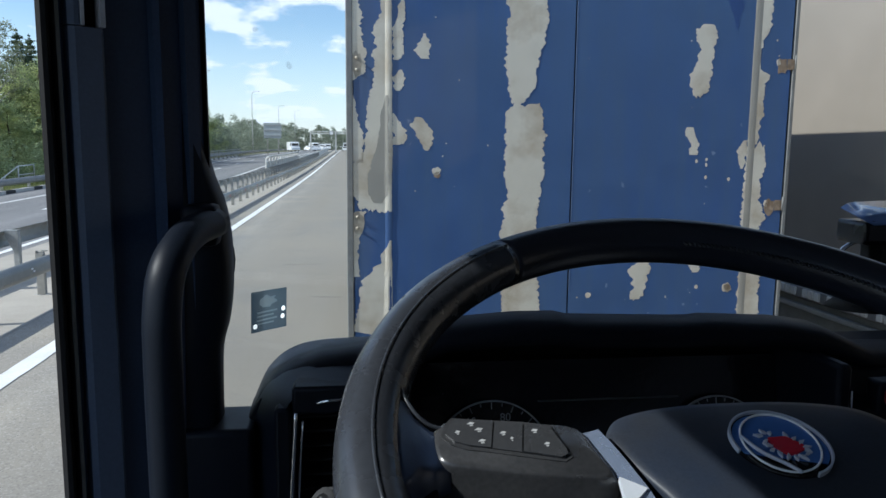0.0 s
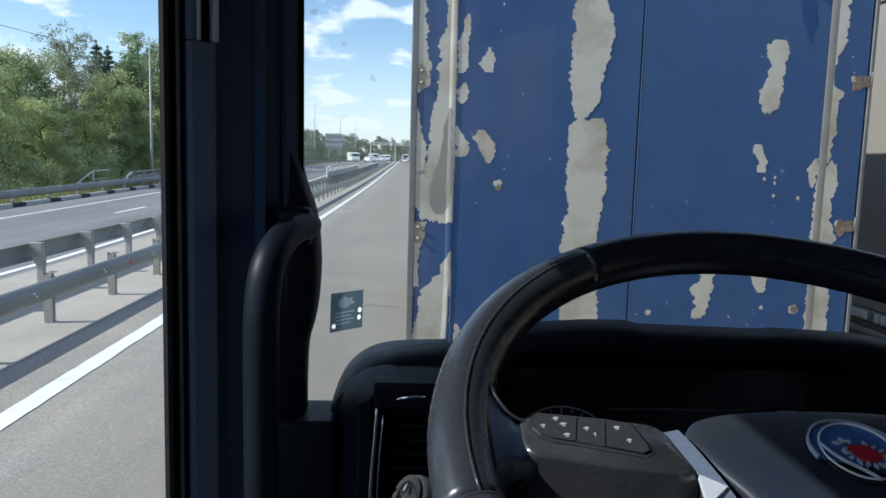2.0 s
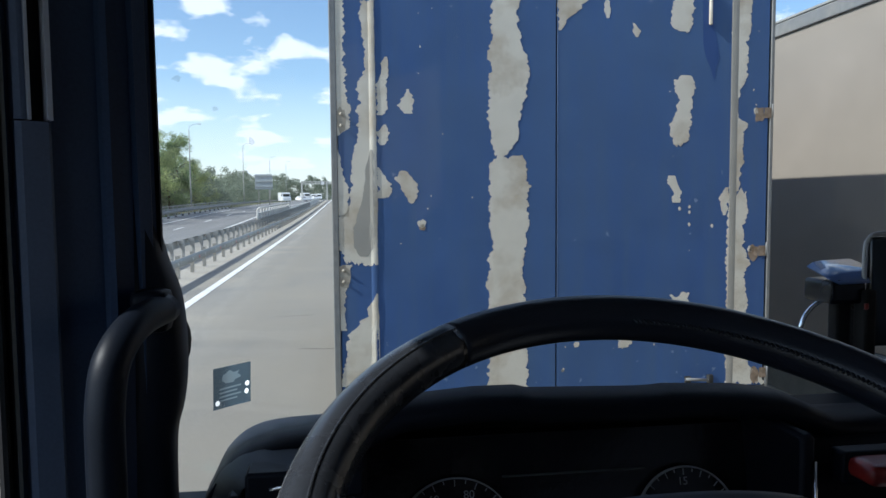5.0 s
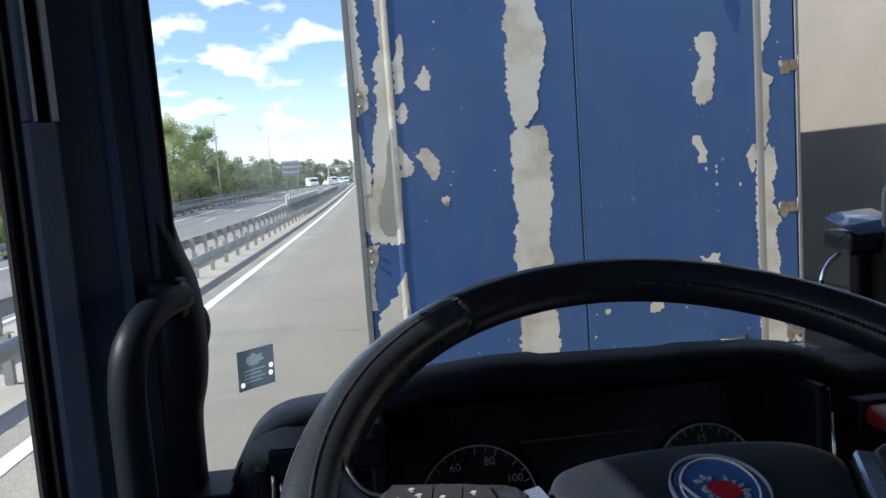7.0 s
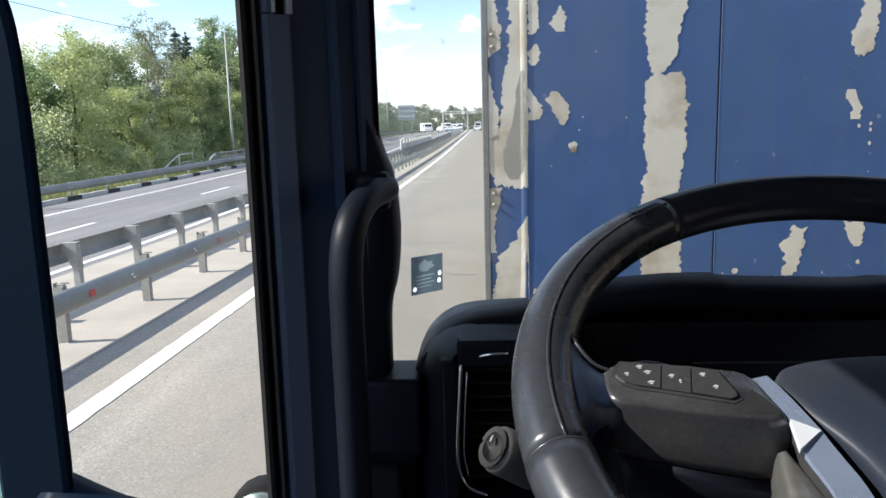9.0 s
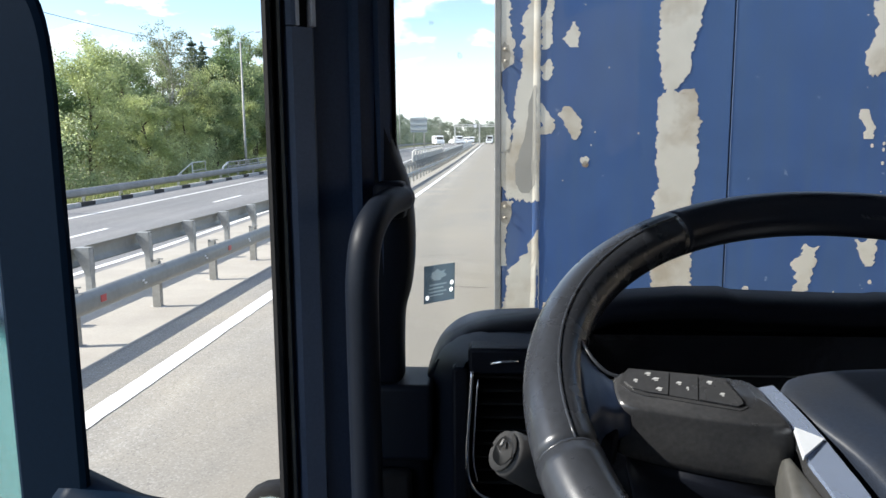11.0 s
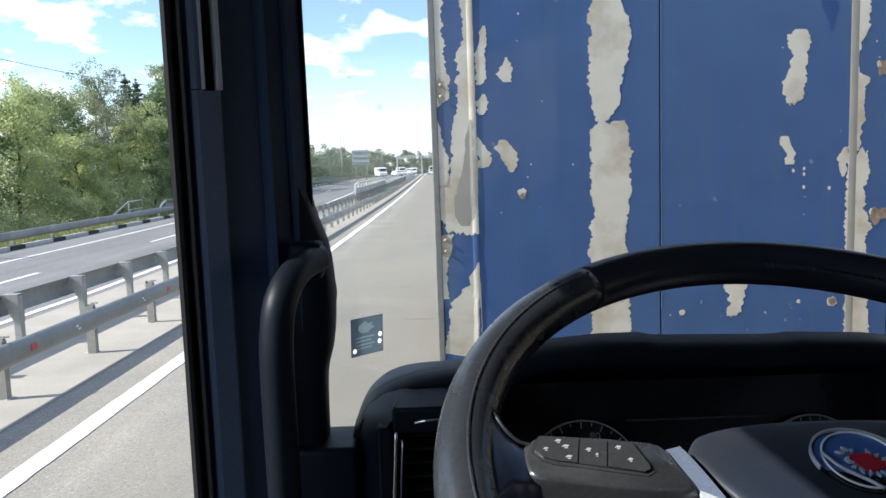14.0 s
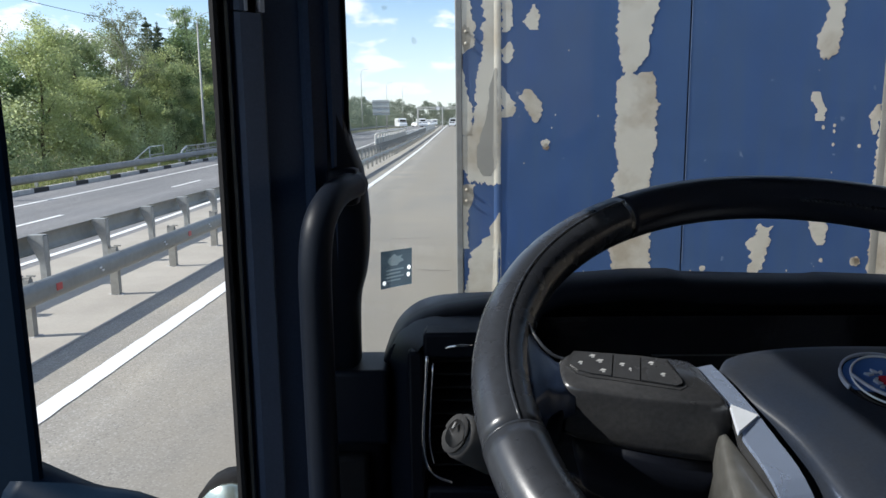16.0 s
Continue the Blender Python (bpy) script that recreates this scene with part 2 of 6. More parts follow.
RUBBER = surface("black_rubber", (0.010, 0.010, 0.011), 0.85, var=0.3, grain=60, bump=0.2, spec=0.25)
CHASSIS = surface("chassis_black", (0.03, 0.03, 0.03), 0.6, var=0.3, grain=20, bump=0.2)
PLASTIC = surface("black_dash_plastic", (0.0055, 0.007, 0.012), 0.5, var=0.2, grain=500, stain=4, bump=0.2, depth=0.0006, spec=0.11)
TRIM = surface("grey_trim_plastic", (0.078, 0.108, 0.175), 0.45, var=0.12, grain=420, stain=5, bump=0.2, depth=0.0006)
SATIN = surface("satin_black_plastic", (0.005, 0.007, 0.013), 0.26, var=0.12, grain=300, stain=6, bump=0.06, depth=0.0004, spec=0.3)
LEATHER = surface("black_leather", (0.009, 0.011, 0.018), 0.34, var=0.2, grain=650, stain=9, bump=0.3, depth=0.0008, spec=0.45)
GRIP = surface("smooth_grey_grip", (0.034, 0.037, 0.044), 0.26, var=0.18, grain=260, stain=22, bump=0.08, depth=0.0004)
POD = surface("dusty_grey_plastic", (0.050, 0.050, 0.051), 0.24, var=0.18, grain=380, stain=22, bump=0.12, tint=(0.026, 0.027, 0.030), depth=0.0006)
DUSTY = surface("dusty_spoke_plastic", (0.085, 0.084, 0.078), 0.45, var=0.2, grain=200, stain=30, bump=0.1, tint=(0.06, 0.058, 0.052), depth=0.0005)
STALK = surface("matt_grey_stalk", (0.052, 0.052, 0.053), 0.5, var=0.15, grain=300, stain=25, bump=0.1, depth=0.0004, spec=0.3)
PAD = surface("airbag_cover", (0.018, 0.025, 0.041), 0.42, var=0.15, grain=600, stain=14, bump=0.12, spec=0.2, tint=(0.026, 0.029, 0.036), depth=0.0006)
CHROME = surface("satin_chrome", (0.80, 0.82, 0.85), 0.17, metal=1.0, var=0.02, grain=120, stain=14, bump=0.0)
SHEEN = surface("blue_sheen_plastic", (0.026, 0.041, 0.082), 0.32, var=0.12, grain=400, stain=8, bump=0.06, depth=0.0005, spec=0.45)
HANDLE = surface("matt_black_handle", (0.006, 0.009, 0.016), 0.46, var=0.15, grain=400, stain=8, bump=0.1, depth=0.0005, spec=0.16)
# unseen cab floor, made pale to throw sunlight up into the cab
BOUNCE_FLOOR = surface("pale_bounce_floor", (0.30, 0.32, 0.36), 0.9, var=0.2, grain=60, bump=0.3)
# chrome strip: the blue of the reflected sky is put into the base colour
STRIP = surface("satin_bright_strip", (0.50, 0.60, 0.82), 0.25, metal=0.74, var=0.06, grain=120, stain=30, bump=0.03)
# paler copy of the strip, a sunlit glint painted as colour
STRIP_GLINT = surface("glint_coloured_facet", (0.72, 0.75, 0.80), 0.4, metal=0.3, var=0.06, grain=120, stain=30, bump=0.03)
KEY = surface("black_key_plastic", (0.044, 0.045, 0.048), 0.24, var=0.15, grain=300, stain=20, bump=0.1, depth=0.0004)
DOT = leaves("white_dot_print", (0.90, 0.91, 0.92), (0.93, 0.94, 0.95), 0.8)
SMEAR = surface("dried_smear", (0.35, 0.36, 0.37), 0.8, var=0.2, grain=300, bump=0)
SMEAR.node_tree.nodes["Principled BSDF"].inputs["Alpha"].default_value = 0.2
DIM_PRINT = surface("dim_grey_print", (0.22, 0.22, 0.22), 0.6, var=0.1, grain=300)
SLOT_PALE = surface("pale_grey_edge", (0.42, 0.44, 0.50), 0.45, var=0.08, grain=200)
LIP = surface("worn_rubber_lip", (0.075, 0.073, 0.070), 0.6, var=0.25, grain=90, stain=12)
MIRROR_SHELL = surface("navy_mirror_shell", (0.005, 0.013, 0.027), 0.45, var=0.1, grain=200, bump=0.0, spec=0.05)
ICON = surface("white_print", (0.42, 0.42, 0.42), 0.6, var=0.1, grain=300)
BADGE_BLUE = surface("badge_blue", (0.07, 0.16, 0.40), 0.2, var=0.1, coat=0.6)
BADGE_RED = surface("badge_red", (0.50, 0.02, 0.04), 0.25, var=0.1, coat=0.6)
DIAL = surface("dial_black", (0.010, 0.010, 0.012), 0.16, var=0.2, grain=100)
TEAL = surface("teal_truck_paint", (0.03, 0.22, 0.21), 0.25, var=0.06, grain=4, stain=1, bump=0.02, coat=0.5)
PILLAR = surface("blue_black_pillar_plastic", (0.036, 0.058, 0.112), 0.45, var=0.15, grain=400, stain=5, bump=0.2, depth=0.0006, spec=0.2)
# unseen cab lining, light blue-grey so that it brightens pillar and dash
BOUNCE_LINING = surface("blue_grey_bounce_lining", (0.48, 0.53, 0.62), 0.95, var=0.1, grain=200, bump=0.3)
BARK = surface("bark", (0.11, 0.085, 0.06), 0.95, var=0.4, grain=9, stain=2, bump=0.7, depth=0.02)
BIRCH = surface("birch_bark", (0.68, 0.66, 0.60), 0.8, var=0.25, grain=7, stain=3, bump=0.3, tint=(0.20, 0.19, 0.17))
LEAF_A = leaves("leaf_green", (0.14, 0.185, 0.11), (0.40, 0.44, 0.26), 0.55, (1.35, 1.4, 1.15), 0.6)
LEAF_B = leaves("leaf_yellow_green", (0.22, 0.265, 0.135), (0.50, 0.52, 0.29), 0.55, (1.35, 1.4, 1.15), 0.6)
LEAF_F = leaves("needles", (0.055, 0.085, 0.055), (0.12, 0.16, 0.095), 0.25)
LEAF_E = leaves("leaf_thin_grey", (0.17, 0.19, 0.12), (0.31, 0.33, 0.19), 0.45)
LEAF_C = leaves("leaf_dark", (0.085, 0.135, 0.08), (0.27, 0.33, 0.18), 0.55, (1.35, 1.4, 1.15), 0.6)
LEAF_D = leaves("leaf_grey_green", (0.23, 0.28, 0.17), (0.58, 0.61, 0.40), 0.55, (1.35, 1.4, 1.15), 0.6)
# far foliage: the haze of distance is mixed into the leaf colour
LEAF_H = leaves("leaf_haze_tinted", (0.18, 0.215, 0.165), (0.29, 0.33, 0.245), 0.45)
CONCRETE = surface("concrete", (0.42, 0.41, 0.39), 0.9, var=0.15, grain=10, stain=1.0, bump=0.3)
KERB_BLACK = surface("kerb_black", (0.03, 0.03, 0.03), 0.8, var=0.3, grain=15)
KERB_GREY = surface("dirty_kerb_white", (0.46, 0.455, 0.44), 0.85, var=0.2, grain=12, tint=(0.36, 0.35, 0.33))
KERB_WHITE = surface("kerb_white", (0.68, 0.67, 0.64), 0.8, var=0.15, grain=12, tint=(0.52, 0.50, 0.46))
WHITE_CAR = surface("white_car_paint", (0.78, 0.79, 0.80), 0.25, var=0.04, grain=5, coat=0.4)
GLASS_DARK = surface("dark_window_glass", (0.02, 0.025, 0.03), 0.08, var=0.1)
SIGN_BACK = surface("sign_back", (0.46, 0.49, 0.50), 0.5, metal=0.3, var=0.1, grain=4)
SIGN_WHITE = surface("sign_white", (0.75, 0.75, 0.75), 0.5, var=0.05)
MIRROR = surface("mirror_glass", (0.72, 0.76, 0.80), 0.02, metal=1.0, var=0.0, bump=0)
GLASS = pane_mat("clear_glass", (0.97, 0.985, 0.98))
NAVY = leaves("sticker_navy", (0.030, 0.046, 0.062), (0.038, 0.056, 0.074), 0.7)
STICKER_PALE = leaves("sticker_pale_blue", (0.085, 0.110, 0.130), (0.11, 0.138, 0.158), 0.7)
# gloss of the device's top, its blue reflection painted in as base colour
PHONE = surface("blue_reflection_gloss", (0.12, 0.19, 0.40), 0.15, var=0.1, coat=0.5)
KNOB_RED = surface("red_knob", (0.19, 0.014, 0.011), 0.35, var=0.1)


# ---- building helpers ----
def link(name, verts, faces, mat, smooth=False):
    me = bpy.data.meshes.new(name)
    me.from_pydata([tuple(v) for v in verts], [], [tuple(f) for f in faces])
    me.materials.append(mat)
    if smooth:
        me.shade_smooth()
    me.update()
    return me


def thing(name, label, category, base=(0, 0, 0), group="", turn=0.0, kind=""):
    """An Empty at a thing's base."""
    ob = new(name)
    ob.matrix_world = pose(*base, 0, 0, turn)
    ob.empty_display_size = 0.1
    return tagged(ob, label, category, group, kind)


def part(name, me, mat, parent, label="", at=None):
    """A mesh, bmesh or (verts, faces[, smooth]) in the parent's own axes, as one mesh under it."""
    if isinstance(me, bmesh.types.BMesh):
        data = bpy.data.meshes.new(name)
        me.to_mesh(data); me.free()
        data.materials.append(mat)
    elif isinstance(me, tuple):
        data = link(name, me[0], me[1], mat, len(me) > 2 and me[2])
    else:
        data = me
    ob = new(name, data)
    ob.parent = parent
    if at is not None:
        ob.matrix_basis = at
    if label:
        ob["label"] = label
    return ob


def solid(name, me, mat, label, category, group="", kind=""):
    """A thing of one mesh, in world axes."""
    return tagged(part(name, me, mat, None), label, category, group, kind)


def block(x0, x1, y0, y1, z0, z1, bevel=0.0, seg=2):
    bm = bmesh.new()
    bmesh.ops.create_cube(bm, size=1)
    for v in bm.verts:
        v.co = Vector((x0 + (v.co.x + 0.5) * (x1 - x0), y0 + (v.co.y + 0.5) * (y1 - y0), z0 + (v.co.z + 0.5) * (z1 - z0)))
    if bevel:
        bmesh.ops.bevel(bm, geom=bm.edges[:], offset=bevel, segments=seg, profile=0.6, affect="EDGES")
        bm.normal_update()
        for f in bm.faces:
            f.smooth = max(abs(c) for c in f.normal) < 0.999
    return bm


def loft(rings, closed=True, caps=True, smooth=True):
    """Joins rings of equally many points."""
    n = len(rings[0])
    verts = [p for r in rings for p in r]
    faces = []
    for i in range(len(rings) - 1):
        for j in range(n if closed else n - 1):
            k = (j + 1) % n
            faces.append((i * n + j, i * n + k, (i + 1) * n + k, (i + 1) * n + j))
    if caps and closed:
        faces.append(tuple(range(n - 1, -1, -1)))
        faces.append(tuple(range((len(rings) - 1) * n, len(rings) * n)))
    return verts, faces, smooth


def tube(path, radius, sides=10, flat=1.0, smooth=True):
    """A round bar along a path; radius a number or one for each point; flat squeezes it across."""
    path = [Vector(p) for p in path]
    radii = radius if isinstance(radius, (list, tuple)) else [radius] * len(path)
    rings, side = [], None
    for i, p in enumerate(path):
        way = (path[min(i + 1, len(path) - 1)] - path[max(i - 1, 0)]).normalized()
        if side is None:
            side = way.cross(Vector((0, 0, 1)) if abs(way.z) < 0.9 else Vector((0, 1, 0))).normalized()
        side = (side - way * side.dot(way)).normalized()
        up = way.cross(side)
        rings.append([p + radii[i] * (math.cos(2 * math.pi * k / sides) * side + flat * math.sin(2 * math.pi * k / sides) * up) for k in range(sides)])
    return loft(rings, smooth=smooth)


def bend(points, steps=6):
    """A smooth path through a few points."""
    p = [Vector(q) for q in points]
    p = [2 * p[0] - p[1]] + p + [2 * p[-1] - p[-2]]
    out = []
    for i in range(1, len(p) - 2):
        for s in range(steps):
            t = s / steps
            out.append(0.5 * ((2 * p[i]) + (p[i + 1] - p[i - 1]) * t + (2 * p[i - 1] - 5 * p[i] + 4 * p[i + 1] - p[i + 2]) * t * t + (3 * p[i] - p[i - 1] - 3 * p[i + 1] + p[i + 2]) * t ** 3))
    out.append(p[-2])
    return out


def prism(outline, z0, z1, smooth=False):
    """An outline in x and y, raised from z0 to z1."""
    return loft([[(x, y, z0) for x, y in outline], [(x, y, z1) for x, y in outline]], smooth=smooth)


def disc(radius, z0, z1, sides=32, at=(0, 0)):
    return prism([(at[0] + radius * math.cos(2 * math.pi * k / sides), at[1] + radius * math.sin(2 * math.pi * k / sides)) for k in range(sides)], z0, z1)


def ring(r0, r1, z0, z1, sides=48, a0=0.0, a1=360.0):
    full = a1 - a0 >= 360
    n = sides + (0 if full else 1)
    rows = []
    for k in range(n):
        a = radians(a0 + (a1 - a0) * k / sides)
        rows.append([(r * math.cos(a), r * math.sin(a), z) for r, z in ((r0, z0), (r1, z0), (r1, z1), (r0, z1))])
    if full:
        rows.append(rows[0])
    return loft(rows, caps=not full, smooth=False)


# ---- ground, roads and markings ----
def step(a, b, v):
    t = min(max((v - a) / (b - a), 0), 1)
    return t * t * (3 - 2 * t)


def height(x, y):
    """Height of the ground: level here, rising ahead; the far carriageway climbs a little sooner."""
    base = 0.012 * (max(y - 25, 0) ** 2 / 140 if y < 95 else min(y - 60, 180))
    far = 0.0125 * min(max(y - 17, 0), 62) * (1 - step(110, 240, y)) * step(-7.3, -8.4, x)
    bank = -1.6 * step(-19.5, -24.5, x) if x < 0 else 0
    return base + far + bank


def sheet(xs, ys, lift=0.0):
    """A piece of ground over the grid of xs and ys."""
    verts = [(x, y, height(x, y) + lift) for y in ys for x in xs]
    n = len(xs)
    faces = [(j * n + i, j * n + i + 1, (j + 1) * n + i + 1, (j + 1) * n + i) for j in range(len(ys) - 1) for i in range(n - 1)]
    return verts, faces, True


FAR_Y = [-60, -20, 0, 8, 14, 17, 20, 24, 28, 33, 38, 44, 50, 54, 58, 64, 70, 75, 79, 85, 90, 95, 110, 130, 150, 175, 200, 220, 240, 270, 340, 450, 700, 1500, 3500]
solid("ground", sheet([-3500, -900, -300, -120, -60, -40, -30, -26, -24.5, -23, -21.5, -20.5, -19.5, -18, -17, -16.25, -12, -8.4, -8, -7.6, -7.3, -5, 0, 10, 30, 100, 400, 3500], FAR_Y, -0.02), EARTH,
      "green and brown grassy earth beside the road", "ground", kind="structure")
ROAD_Y = [y for y in FAR_Y if -20 <= y <= 450]
solid("road", sheet([-4.99, -2, 0, 3, 7, 10.5], ROAD_Y), ASPHALT, "dusty grey-beige asphalt carriageway", "road", kind="structure")
solid("road_opposite", sheet([-16.3, -14, -11, -8.6, -8.35, -8.1], ROAD_Y), ASPHALT_FAR, "grey asphalt of the opposite carriageway", "road", kind="structure")
solid("median", sheet([-8.15, -7.7, -7.3, -6, -4.94], ROAD_Y, 0.006), SAND, "beige sandy strip between the two roads", "median", kind="structure")


def stripe(name, x, w, y0, y1, label, seed=0, lift=0.008):
    """A painted line with slightly worn edges."""
    rng = random.Random(seed)
    ys, y = [], y0
    while y < y1:
        ys.append(y)
        y += 0.22 if y < 40 else (2.5 if y < 120 else 12)
    ys.append(y1)
    verts, faces = [], []
    for y in ys:
        e = 0.007
        a, b = x - w / 2 + rng.uniform(-e, e), x + w / 2 + rng.uniform(-e, e)
        z = height(x, y) + lift + 0.0004 * max(0, y - 20)
        verts += [(a, y, z), (b, y, z)]
    for i in range(len(ys) - 1):
        faces.append((2 * i, 2 * i + 1, 2 * i + 3, 2 * i + 2))
    return solid(name, (verts, faces), PAINT_WHITE, label, "road marking", kind="structure")


stripe("edge_line", -4.105, 0.23, -10, 330, "solid white edge line on the road", 1)
for k in range(-1, 20):
    if k > 3:
        stripe("lane_dash", -0.51, 0.13, 15.3 + 11.5 * k, 18.3 + 11.5 * k, "white dash of the lane line", 2 + k)
    stripe("lane_dash", 3.15, 0.13, 15.3 + 11.5 * k, 18.3 + 11.5 * k, "white dash of the lane line", 22 + k)
stripe("edge_line_opposite", -8.47, 0.17, -10, 330, "solid white inner edge line of the opposite road", 50)
stripe("edge_line_outer", -14.35, 0.15, -10, 330, "solid white outer edge line of the opposite road", 51)
for k in range(-1, 22):
    stripe("lane_dash", -11.72, 0.15, 17.4 + 11.2 * k, 20.6 + 11.2 * k, "white dash of the opposite lane line", 60 + k)
rng = random.Random(5)
for k, (x, y, l) in enumerate(((-1.2, 12.5, 0.6), (-1.9, 16.0, 0.8))):
    pts = [(x + l * i / 7 + rng.uniform(-.02, .02), y + rng.uniform(-.06, .06), 0.006 + height(x, y)) for i in range(8)]
    solid("crack", tube(pts, [0.002 + 0.003 * rng.random() for _ in pts], 4, 0.4), RUBBER, "thin dark crack filled with tar in the asphalt", "crack", "cracks in the road", kind="structure")


# ---- guard rails ----
def wave(x, out):
    """The folded section of a rail, as x and z; out says to which side it bulges."""
    zs = (0.0, 0.03, 0.075, 0.12, 0.155, 0.19, 0.235, 0.28, 0.31)
    ds = (0.0, 0.045, 0.078, 0.084, 0.080, 0.084, 0.078, 0.045, 0.0)
    front = [(x + out * d, z) for z, d in zip(zs, ds)]
    return front + [(a - out * 0.005, b) for a, b in reversed(front)]


def rail_beam(x, out, z, ys, tall=1.0):
    return loft([[(a, y, height(x, y) + z + b * tall) for a, b in wave(x, out)] for y in ys])


def boxes_mesh(name, boxes, mat):
    """Plates of steel, each a box (x0, x1, y0, y1, z0, z1), as one folded piece."""
    bm = bmesh.new()
    for x0, x1, y0, y1, z0, z1 in boxes:
        for v in bmesh.ops.create_cube(bm, size=1)["verts"]:
            v.co = Vector((x0 + (v.co.x + .5) * (x1 - x0), y0 + (v.co.y + .5) * (y1 - y0), z0 + (v.co.z + .5) * (z1 - z0)))
    me = bpy.data.meshes.new(name)
    bm.to_mesh(me); bm.free()
    me.materials.append(mat)
    return me


def bracket_mesh(top, name):
    """The gusset between post and beam: two three-cornered cheeks and a sloping face, wide at the top."""
    verts, faces = [], []
    for y0, y1 in ((-0.075, -0.068), (0.068, 0.075)):
        i = len(verts)
        side = [(0.05, top), (-0.20, top), (-0.20, top - 0.07), (-0.05, top - 0.40), (0.05, top - 0.44)]
        verts += [(x, y0, z) for x, z in side] + [(x, y1, z) for x, z in side]
        faces += [tuple(i + k for k in (0, 1, 2, 3, 4)), tuple(i + k for k in (9, 8, 7, 6, 5))]
        faces += [(i + k, i + 5 + k, i + 5 + (k + 1) % 5, i + (k + 1) % 5) for k in range(5)]
    i = len(verts)
    verts += [(0.045, -0.068, top - 0.006), (-0.19, -0.068, top - 0.006), (-0.19, 0.068, top - 0.006), (0.045, 0.068, top - 0.006)]
    verts += [(x, y, top) for x, y, _ in verts[i:i + 4]]
    faces += [(i, i + 1, i + 2, i + 3), (i + 7, i + 6, i + 5, i + 4)] + [(i + k, i + 4 + k, i + 4 + (k + 1) % 4, i + (k + 1) % 4) for k in range(4)]
    return link(name, verts, faces, ZINC)


def slim_post(name, mat):
    return boxes_mesh(name, ((-0.065, 0.055, -0.06, -0.052, -0.05, 0.70), (-0.065, -0.057, -0.052, 0.03, -0.05, 0.74), (0.047, 0.055, -0.052, 0.03, -0.05, 0.70),
                             (0.056, 0.125, -0.05, 0.025, 0.44, 0.66), (-0.05, 0.05, -0.03, 0.02, 0.70, 0.725), (0.0, 0.10, 0.0, 0.02, 0.725, 0.745)), mat)


def channel_post(name, top):
    return boxes_mesh(name, ((-0.05, 0.05, -0.06, -0.052, -0.05, top), (-0.05, -0.042, -0.052, 0.055, -0.05, top), (0.042, 0.05, -0.052, 0.055, -0.05, top)), ZINC)


def crumbs(seed):
    """Broken mortar and grit about a post's foot."""
    rng = random.Random(900 + seed)
    n = 26
    verts = [(0, 0, 0.022)]
    for r0, z in ((0.085, 0.020), (0.125, 0.0)):
        verts += [(1.15 * r0 * math.cos(6.283 * k / n) * rng.uniform(0.7, 1.3), 0.8 * r0 * math.sin(6.283 * k / n) * rng.uniform(0.7, 1.3), z * rng.uniform(0.3, 1.1)) for k in range(n)]
    faces = [(0, 1 + k, 1 + (k + 1) % n) for k in range(n)] + [(1 + k, 1 + n + k, 1 + n + (k + 1) % n, 1 + (k + 1) % n) for k in range(n)]
    return link("footing", verts, faces, CONCRETE)


RAIL_Y = [-22, 0, 8, 14, 17, 20, 24, 28, 33, 38, 44, 50, 54, 58, 64, 70, 75, 79, 85, 90, 95, 110, 130, 150, 175, 200, 225]
near_rail = thing("guard_rail", "galvanised steel guard rail on channel posts beside the road", "guard rail", group="guard rails")
part("beam", rail_beam(-5.47, 1, 0.385, RAIL_Y, 0.91), BEAM_STEEL, near_rail)
chips = [crumbs(k) for k in range(3)]
me = slim_post("post", TAN_STEEL)
for k in range(-8, 70):
    y = 8.70 + 2.185 * k
    part("post", me, TAN_STEEL, near_rail, at=pose(-5.565, y, height(-5.6, y)))
    if y < 60:
        part("footing", chips[k % 3], CONCRETE, near_rail, "broken pale mortar round the post" if k == 0 else "", at=pose(-5.565, y, height(-5.6, y)))
for k in range(-2, 14):
    y = 9.06 + 4.37 * k
    part("reflector", block(-0.004, 0.010, -0.065, 0.065, -0.045, 0.045, 0.004, 1), RED, near_rail, "red reflector" if k == 0 else "", at=pose(-5.39, y, height(-5.4, y) + 0.535))
for k in range(-3, 24):
    y = 10.10 + 2.185 * k
    for dy, z in ((0.0, 0.56), (0.06, 0.515)):
        part("bolt", block(-0.004, 0.014, -0.03, 0.03, -0.012, 0.012, 0.005, 1), SIGN_WHITE, near_rail, at=pose(-5.388, y + dy, height(-5.4, y) + z))
far_rail = thing("guard_rail", "grey steel guard rail with wide brackets beyond the sandy strip", "guard rail", group="guard rails")
part("beam", rail_beam(-7.16, -1, 0.50, RAIL_Y), BEAM_STEEL, far_rail)
me, gusset = channel_post("post", 0.80), bracket_mesh(0.82, "bracket")
for k in range(-8, 70):
    y = 9.50 + 2.0 * k
    post = part("post", me, ZINC, far_rail, at=pose(-6.98, y, height(-7.0, y)))
    part("bracket", gusset, ZINC, post, "folded three-cornered bracket" if k == 0 else "")
outer_rail = thing("guard_rail", "long grey guard rail along the wooded verge", "guard rail", group="guard rails")
part("beam", rail_beam(-17.2, 1, 0.235, RAIL_Y, 1.1), SHADED_ZINC, outer_rail)
me = slim_post("post", ZINC)
for k in range(-3, 40):
    y = 20 + 3.0 * k
    part("post", me, ZINC, outer_rail, at=pose(-17.31, y, height(-17.31, y) - 0.16))
